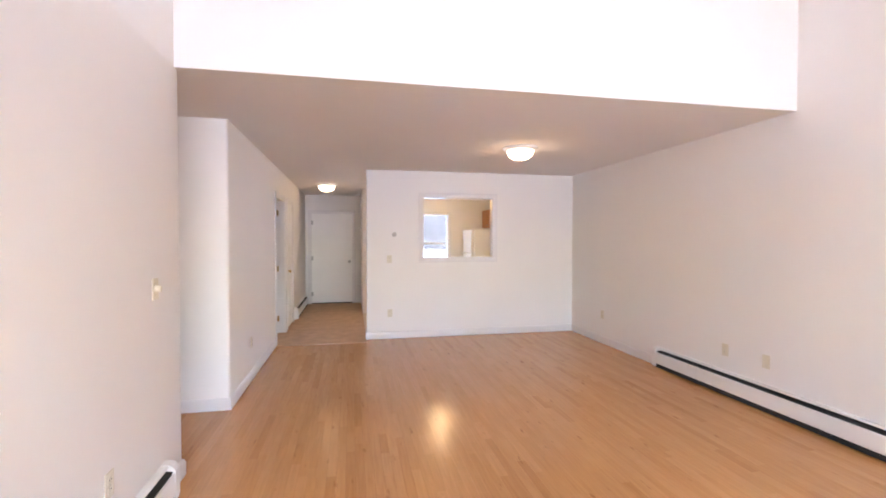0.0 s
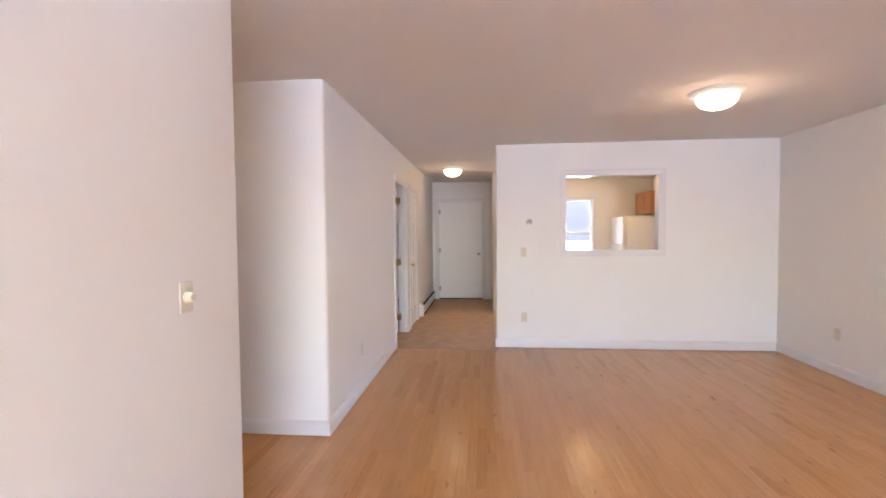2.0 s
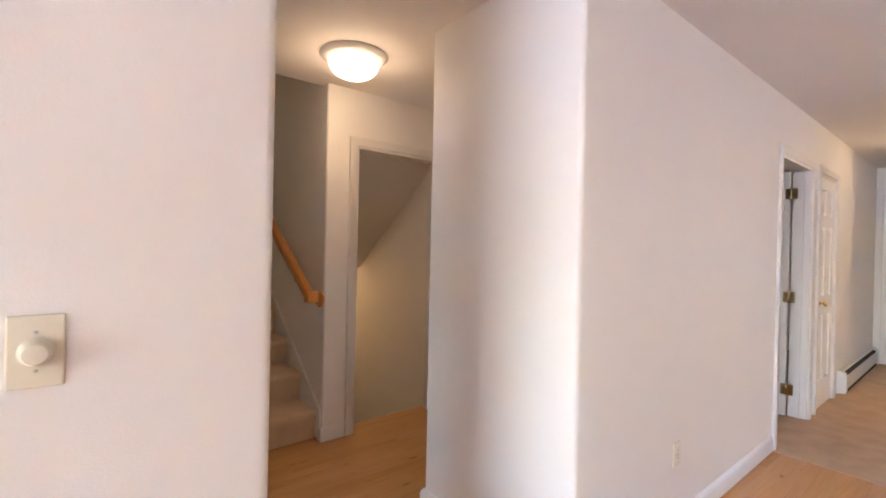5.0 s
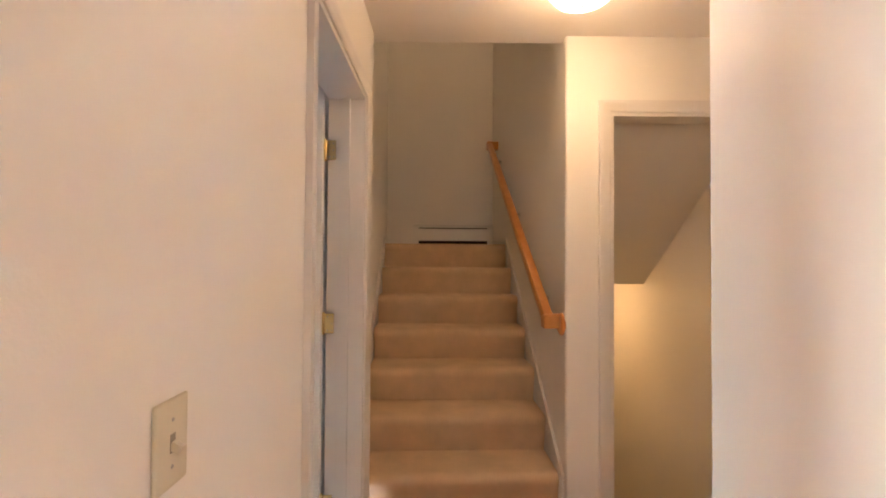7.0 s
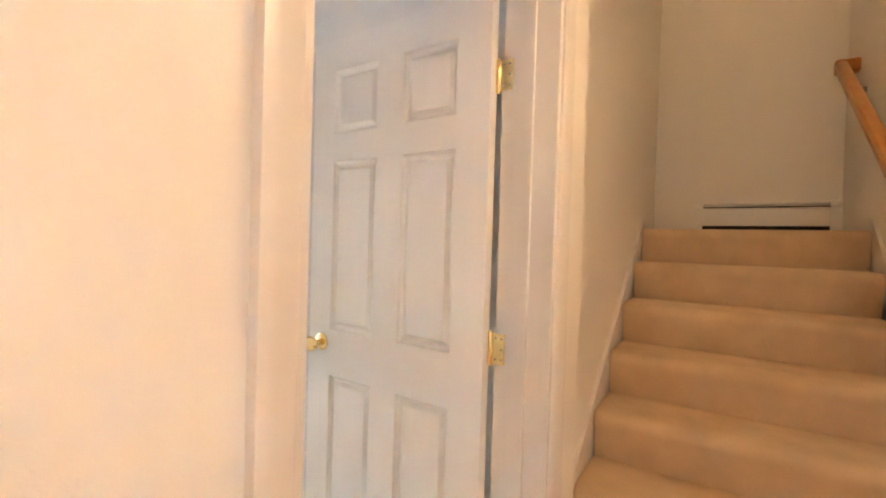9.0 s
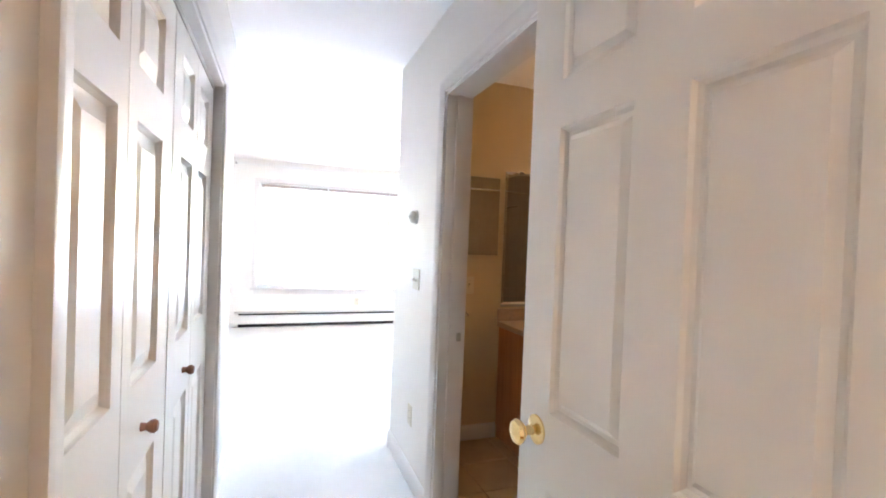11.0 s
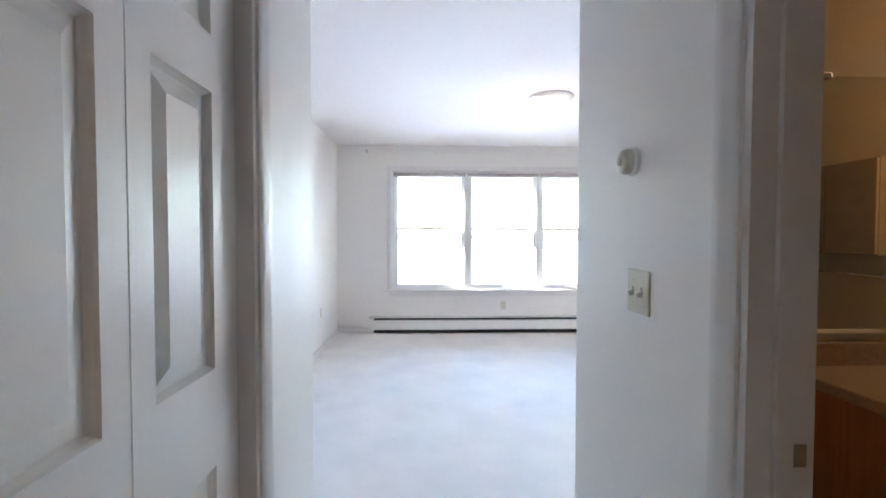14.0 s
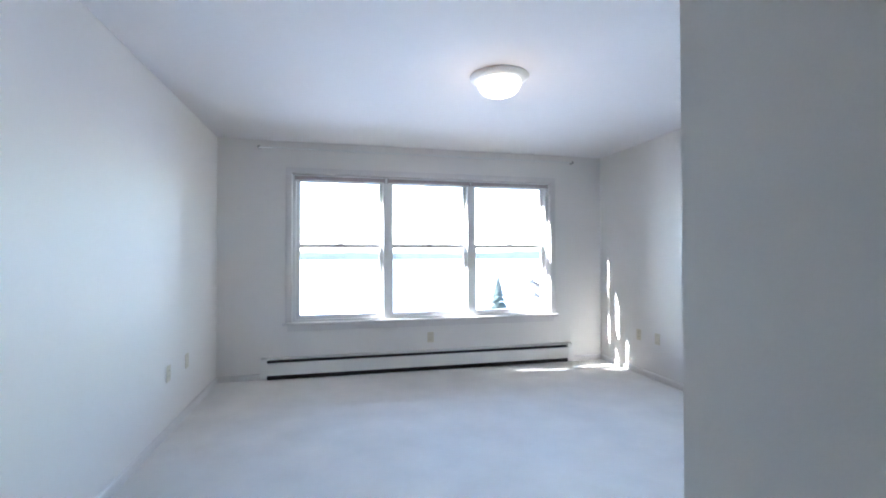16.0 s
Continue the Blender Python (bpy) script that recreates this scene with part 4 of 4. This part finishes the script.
for x in (-.065, .065):
    hd = part("handle_stem", lathe([(0, .01), (.018, .01), (.014, .04), (.012, .048), (0, .05)], 20, pose(x, 0, 0)), CHROME, fa, "", True)
    part("lever", boxed(x - (.05 if x < 0 else .012), -.011, .046, x + (.012 if x < 0 else .05), .011, .066, bevel=.008), CHROME, hd)
mi = thing("vanity_mirror", "large frameless wall mirror above the vanity", "mirror")
bm = boxed(-3.60, YM + .001, .923, -2.54, YM + .004, 1.843)
back = [bm.verts.new(c) for c in ((-3.60, YM + .004, .923), (-2.54, YM + .004, .923), (-2.54, YM + .004, 1.843), (-3.60, YM + .004, 1.843))]
face = [bm.verts.new(c) for c in ((-3.582, YM + .0048, .941), (-2.558, YM + .0048, .941), (-2.558, YM + .0048, 1.825), (-3.582, YM + .0048, 1.825))]
for i in range(4):
    bm.faces.new((back[i], back[(i + 1) % 4], face[(i + 1) % 4], face[i]))
bm.faces.new(face)
part("mirror_glass", bm, MIRROR, mi, "mirror glass with a bevelled edge")
part("bottom_channel", boxed(-3.60, YM + .001, .908, -2.54, YM + .011, .926), STEEL, mi)
for x in (-2.66, -3.08, -3.5):
    part("mirror_clip", boxed(x - .018, YM + .001, 1.832, x + .018, YM + .013, 1.853, bevel=.003), CHROME, mi)
mc = thing("medicine_cabinet", "narrow mirrored medicine cabinet beside the wall mirror", "medicine cabinet")
part("cabinet_box", boxed(-2.488, YM + .001, 1.265, -2.272, YM + .018, 1.784), STEEL, mc)
part("mirror_door", boxed(-2.49, YM + .018, 1.263, -2.27, YM + .024, 1.786, bevel=.001), MIRROR, mc)
vl = thing("vanity_light", "wall lamp with lit bell-shaped glass shades above the mirror", "wall lamp")
part("back_bar", boxed(-3.80, YM + .001, 2.10, -3.36, YM + .03, 2.16, bevel=.006), CHROME, vl)
for x in (-3.68, -3.42):
    arm = part("arm", boxed(x - .01, YM + .03, 2.115, x + .01, YM + .10, 2.135, bevel=.004), CHROME, vl)
    part("glass_shade", lathe([(.022, .045), (.03, .04), (.045, .01), (.058, -.04), (.066, -.085), (.062, -.085), (.04, .01), (.02, .03)], 28, pose(x, YM + .10, 2.07)), LAMP_GLASS, arm, "lit bell-shaped glass shade", True)
bulb("vanity_bulb", -3.55, YM + .16, 1.96, .16, (1.0, .58, .25), .06)
wc = thing("bath_wall_cabinet", "dull brown two-door cabinet on the bathroom wall", "cabinet", pose(0, 0, 0))
part("carcass", boxed(BATH_X + .001, 1.37, 1.17, BATH_X + .14, 2.0, 1.71), DULL_BROWN, wc)
for a in (1.373, 1.688):
    part("cabinet_door", boxed(BATH_X + .141, a, 1.175, BATH_X + .158, a + .309, 1.705, bevel=.003), DULL_BROWN, wc)
tb = thing("towel_bar", "chrome towel bar on the bathroom wall", "towel bar")
part("bar", boxed(BATH_X + .055, 1.34, 1.045, BATH_X + .07, 2.0, 1.06, bevel=.004), CHROME, tb)
for y in (1.34, 1.985):
    part("post", boxed(BATH_X + .001, y - .015, 1.038, BATH_X + .075, y + .015, 1.078, bevel=.006), CHROME, tb)
plate("light_switch", "ivory light switch on the bathroom wall", "light switch", at_wall(-2.296, YM, 1.057, "N"), "single")
hk = thing("robe_hook", "small chrome hook on the bathroom wall", "hook", pose(-2.277, YM, .863))
part("hook_plate", lathe([(0, 0), (.018, 0), (.016, .005), (0, .006)], 16, pose(0, 0, 0, -90)), CHROME, hk, "", True)
part("hook_peg", lathe([(0, .005), (.006, .005), (.006, .03), (.012, .034), (.010, .042), (0, .044)], 16, pose(0, 0, 0, -90)), CHROME, hk, "", True)
# shower at the far end of the bathroom, seen in the mirrors
# Brown panels added over the end walls; they show only in the mirrors.
su = thing("bath_end_panels", "dull brown panels at the shower end of the bathroom", "shower")
part("end_panel", boxed(BATH_X + .012, 2.985, .45, -2.62, 2.999, 2.2), DULL_BROWN, su)
part("side_panel", boxed(BATH_X + .001, 2.28, .45, BATH_X + .012, 2.999, 2.2), DULL_BROWN, su)
sr = thing("shower_rod", "chrome shower curtain rod across the bathroom", "shower rod")
part("rod", lathe([(0, 0), (.012, 0), (.012, 1.915), (0, 1.915)], 16, pose(BATH_X + .008, 2.30, 1.93, 0, 90)), CHROME, sr, "", True)
for x, turn in ((BATH_X + .001, 90), (XC0 - .125, -90)):
    part("flange", lathe([(0, 0), (.03, 0), (.026, .008), (.014, .012), (0, .012)], 20, pose(x, 2.30, 1.93, 0, turn)), CHROME, sr, "", True)
sh = thing("wall_shower", "chrome shower head on a short bent arm", "shower head", pose(BATH_X + .012, 2.70, 1.82))
part("arm", lathe([(0, 0), (.009, 0), (.009, .14), (0, .14)], 12, pose(0, 0, 0, 0, 100)), CHROME, sh, "", True)
part("head", lathe([(0, 0), (.012, 0), (.016, .02), (.034, .05), (.034, .06), (0, .06)], 20, pose(.135, 0, -.02, 0, 140)), CHROME, sh, "", True)


# ---- outside ----
setting("ground", boxed(-1500, -1500, -6.4, 1500, 1500, -5.5), SNOW, "snow-covered ground reaching to the horizon", "ground")
def hills(name, y, seed, height, mat):
    rng = random.Random(seed)
    bm = bmesh.new()
    prev = None
    for i in range(121):
        x = -900 + i * 15
        h = height * (.6 + .5 * noise.noise(Vector((x * .004, seed, 0))) + .12 * rng.random())
        pair = [bm.verts.new((x, y, -5.6)), bm.verts.new((x, y, -5.6 + h)), bm.verts.new((x, y + 30 * (1 if y > 0 else -1), -5.6))]
        if prev:
            bm.faces.new((prev[0], pair[0], pair[1], prev[1]))
            bm.faces.new((prev[1], pair[1], pair[2], prev[2]))
        prev = pair
    tagged(part(name, bm, mat), "far wooded shore under a pale sky", "woods", "", "structure")


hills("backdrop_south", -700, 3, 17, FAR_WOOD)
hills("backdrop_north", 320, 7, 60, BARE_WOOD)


def spruce(x, y, z, h, seed):
    rng = random.Random(seed)
    tree = thing("spruce_tree", "dark green spruce tree standing in snow", "tree", pose(x, y, z), group="spruces outside")
    part("trunk", lathe([(0, 0), (.12 * h / 5, 0), (.07 * h / 5, h * .5), (0.01, h), (0, h)], 10), BARK, tree)
    bm = bmesh.new()
    for i in range(560):
        f = rng.random() ** .8
        zz = h * (.08 + .92 * f)
        reach = (1 - f) ** .9 * h * .34 * rng.uniform(.45, 1.1) + .05
        a = rng.uniform(0, 2 * math.pi)
        d = Vector((math.cos(a), math.sin(a), -.25))
        s = Vector((-math.sin(a), math.cos(a), 0)) * (.09 + .14 * reach)
        p = Vector((0, 0, zz))
        q = [p, p + d * reach * .55 + s, p + d * reach, p + d * reach * .55 - s]
        droop = Vector((0, 0, -.10 * reach - .03))
        vs = [bm.verts.new(c) for c in q] + [bm.verts.new(q[1] + droop), bm.verts.new(q[3] + droop)]
        bm.faces.new((vs[0], vs[1], vs[2]))
        bm.faces.new((vs[0], vs[2], vs[3]))
        bm.faces.new((vs[0], vs[4], vs[2]))
        bm.faces.new((vs[0], vs[2], vs[5]))
    part("crown", bm, NEEDLES, tree)


spruce(-12.15, -28, -5.5, 5.3, 5)


def limb(bm, a, b, ra, rb, seg=6):
    d = (b - a).normalized()
    u = d.orthogonal().normalized()
    v = d.cross(u)
    rings = [[bm.verts.new(p + (u * math.cos(2 * math.pi * i / seg) + v * math.sin(2 * math.pi * i / seg)) * r) for i in range(seg)] for p, r in ((a, ra), (b, rb))]
    for i in range(seg):
        bm.faces.new((rings[0][i], rings[0][(i + 1) % seg], rings[1][(i + 1) % seg], rings[1][i]))


def bare_tree(name, label, x, y, z, h, spread, thick, seed, limbs=9):
    """A leafless tree or shrub: limbs fork twice into twigs."""
    rng = random.Random(seed)
    tree = thing(name, label, "tree" if name == "bare_tree" else "shrub", pose(x, y, z))
    trunk, crown = bmesh.new(), bmesh.new()
    top = Vector((0, 0, h * .8))
    limb(trunk, Vector((0, 0, 0)), top, thick, thick * .45, 9)
    for i in range(limbs):
        a = Vector((0, 0, h * rng.uniform(.25, .8)))
        ang = 2 * math.pi * (i + rng.uniform(-.3, .3)) / limbs
        b = a + Vector((math.cos(ang) * spread, math.sin(ang) * spread, h * rng.uniform(.02, .16))) * rng.uniform(.7, 1.1)
        limb(crown, a, b, thick * .45, thick * .12)
        for j in range(5):
            c = a.lerp(b, rng.uniform(.3, 1))
            e = c + Vector((rng.uniform(-1, 1), rng.uniform(-1, 1), rng.uniform(-.2, .9))) * spread * .35
            limb(crown, c, e, thick * .16, thick * .05, 5)
            for k in range(3):
                f = c.lerp(e, rng.uniform(.3, 1))
                limb(crown, f, f + Vector((rng.uniform(-1, 1), rng.uniform(-1, 1), rng.uniform(-.2, .8))) * spread * .16, thick * .06, thick * .03, 4)
    part("trunk", trunk, TWIG, tree)
    part("limbs", crown, TWIG, tree)


bare_tree("bare_tree", "dark leafless tree with spreading limbs in snow", -15.3, -28, -5.5, 6.2, 1.3, .22, 8, 22)
bare_tree("bare_shrub", "thin grey leafless shrub standing in snow", -8.80, -28, -5.5, 3.3, .55, .035, 9, 16)
bare_tree("bare_shrub", "thin grey leafless shrub standing in snow", -7.17, -28, -5.5, 4.1, .35, .03, 11, 10)


# the stairwell stands at a slight angle to the hall
SKEW = pose(XP - .12, YST1, 0) @ pose(0, 0, 0, 0, 0, 1.9) @ pose(.12 - XP, -YST1, 0)
for ob in [o for o in scene.objects if o.parent is None and (o.name in STAIRWELL or o.name.startswith(("staircase", "handrail")) or o == landing_heater)]:
    ob.matrix_basis = SKEW @ ob.matrix_basis


# ---- floor pieces ----
def strips(parent, x0, x1, y0, y1, near, seed, kept):
    """Maple strips laid along y. near: the stretch of the plan whose strips are objects of their own, up to `kept` of them."""
    rng = random.Random(seed)
    wide = .057
    shared = {}
    rest = bmesh.new()
    made = 0
    x = x0
    while x < x1 - 1e-4:
        w = min(wide, x1 - x)
        y = y0
        first = True
        while y < y1 - 1e-4:
            n = rng.choice((.30, .45, .60, .75, .90, 1.05))
            if first:
                n *= rng.random() * .8 + .2
                first = False
            e = min(y + n, y1)
            if y1 - e < .12:
                e = y1
            size = (round(w, 3), round(e - y, 3))
            hit = near[0] <= x <= near[1] and near[2] <= y <= near[3] and made < kept
            b = .0004
            L = size[1]
            lower = [(0, 0, -.01), (w, 0, -.01), (w, L, -.01), (0, L, -.01)]
            edge = [(.0001, .0001, -.0006), (w - .0001, .0001, -.0006), (w - .0001, L - .0001, -.0006), (.0001, L - .0001, -.0006)]
            upper = [(b, b, 0), (w - b, b, 0), (w - b, L - b, 0), (b, L - b, 0)]
            if hit:
                if size not in shared:
                    bm = bmesh.new()
                else:
                    bm = None
                ox, oy = 0, 0
            else:
                bm, ox, oy = rest, x, y
            if bm is not None:
                r = [[bm.verts.new((p[0] + ox, p[1] + oy, p[2])) for p in ring] for ring in (lower, edge, upper)]
                for i in (0, 1):
                    for k in range(4):
                        bm.faces.new((r[i][k], r[i][(k + 1) % 4], r[i + 1][(k + 1) % 4], r[i + 1][k]))
                bm.faces.new(r[2])
            if hit:
                if size not in shared:
                    shared[size] = mesh_of("plank", bm, PLANK)
                ob = new("plank", shared[size])
                ob.location = (x, y, 0)
                ob.parent = parent
                made += 1
            y = e
        x += wide
    ob = new("planks_rest", mesh_of("planks_rest", rest, PLANK_REST))
    ob.parent = parent
    ob["kind"] = "stuff"


strips(floor_living, 0, XE, YS, YK, (.2, 3.2, 2.2, 5.6), 4, 300)
strips(floor_hall, XP - .17, 0, YH, 5.38, (XP, 0, YH, 5.4), 6, 90)
x = XC0 - .061
tile_mesh = {}
while x > BATH_X + .01:
    y = YM
    while y < YST0 - .13:
        a, b = max(x - .305, BATH_X), min(y + .305, YST0 - .12)
        key = (round(x - a, 3), round(b - y, 3))
        if key not in tile_mesh:
            tile_mesh[key] = mesh_of("tile", boxed(-key[0] + .0025, .0025, -.01, -.0025, key[1] - .0025, .003, bevel=.0015, seg=1), TILE)
        ob = new("tile", tile_mesh[key])
        ob.location = (x, y, 0)
        ob.parent = floor_bath
        y += .305
    x -= .305
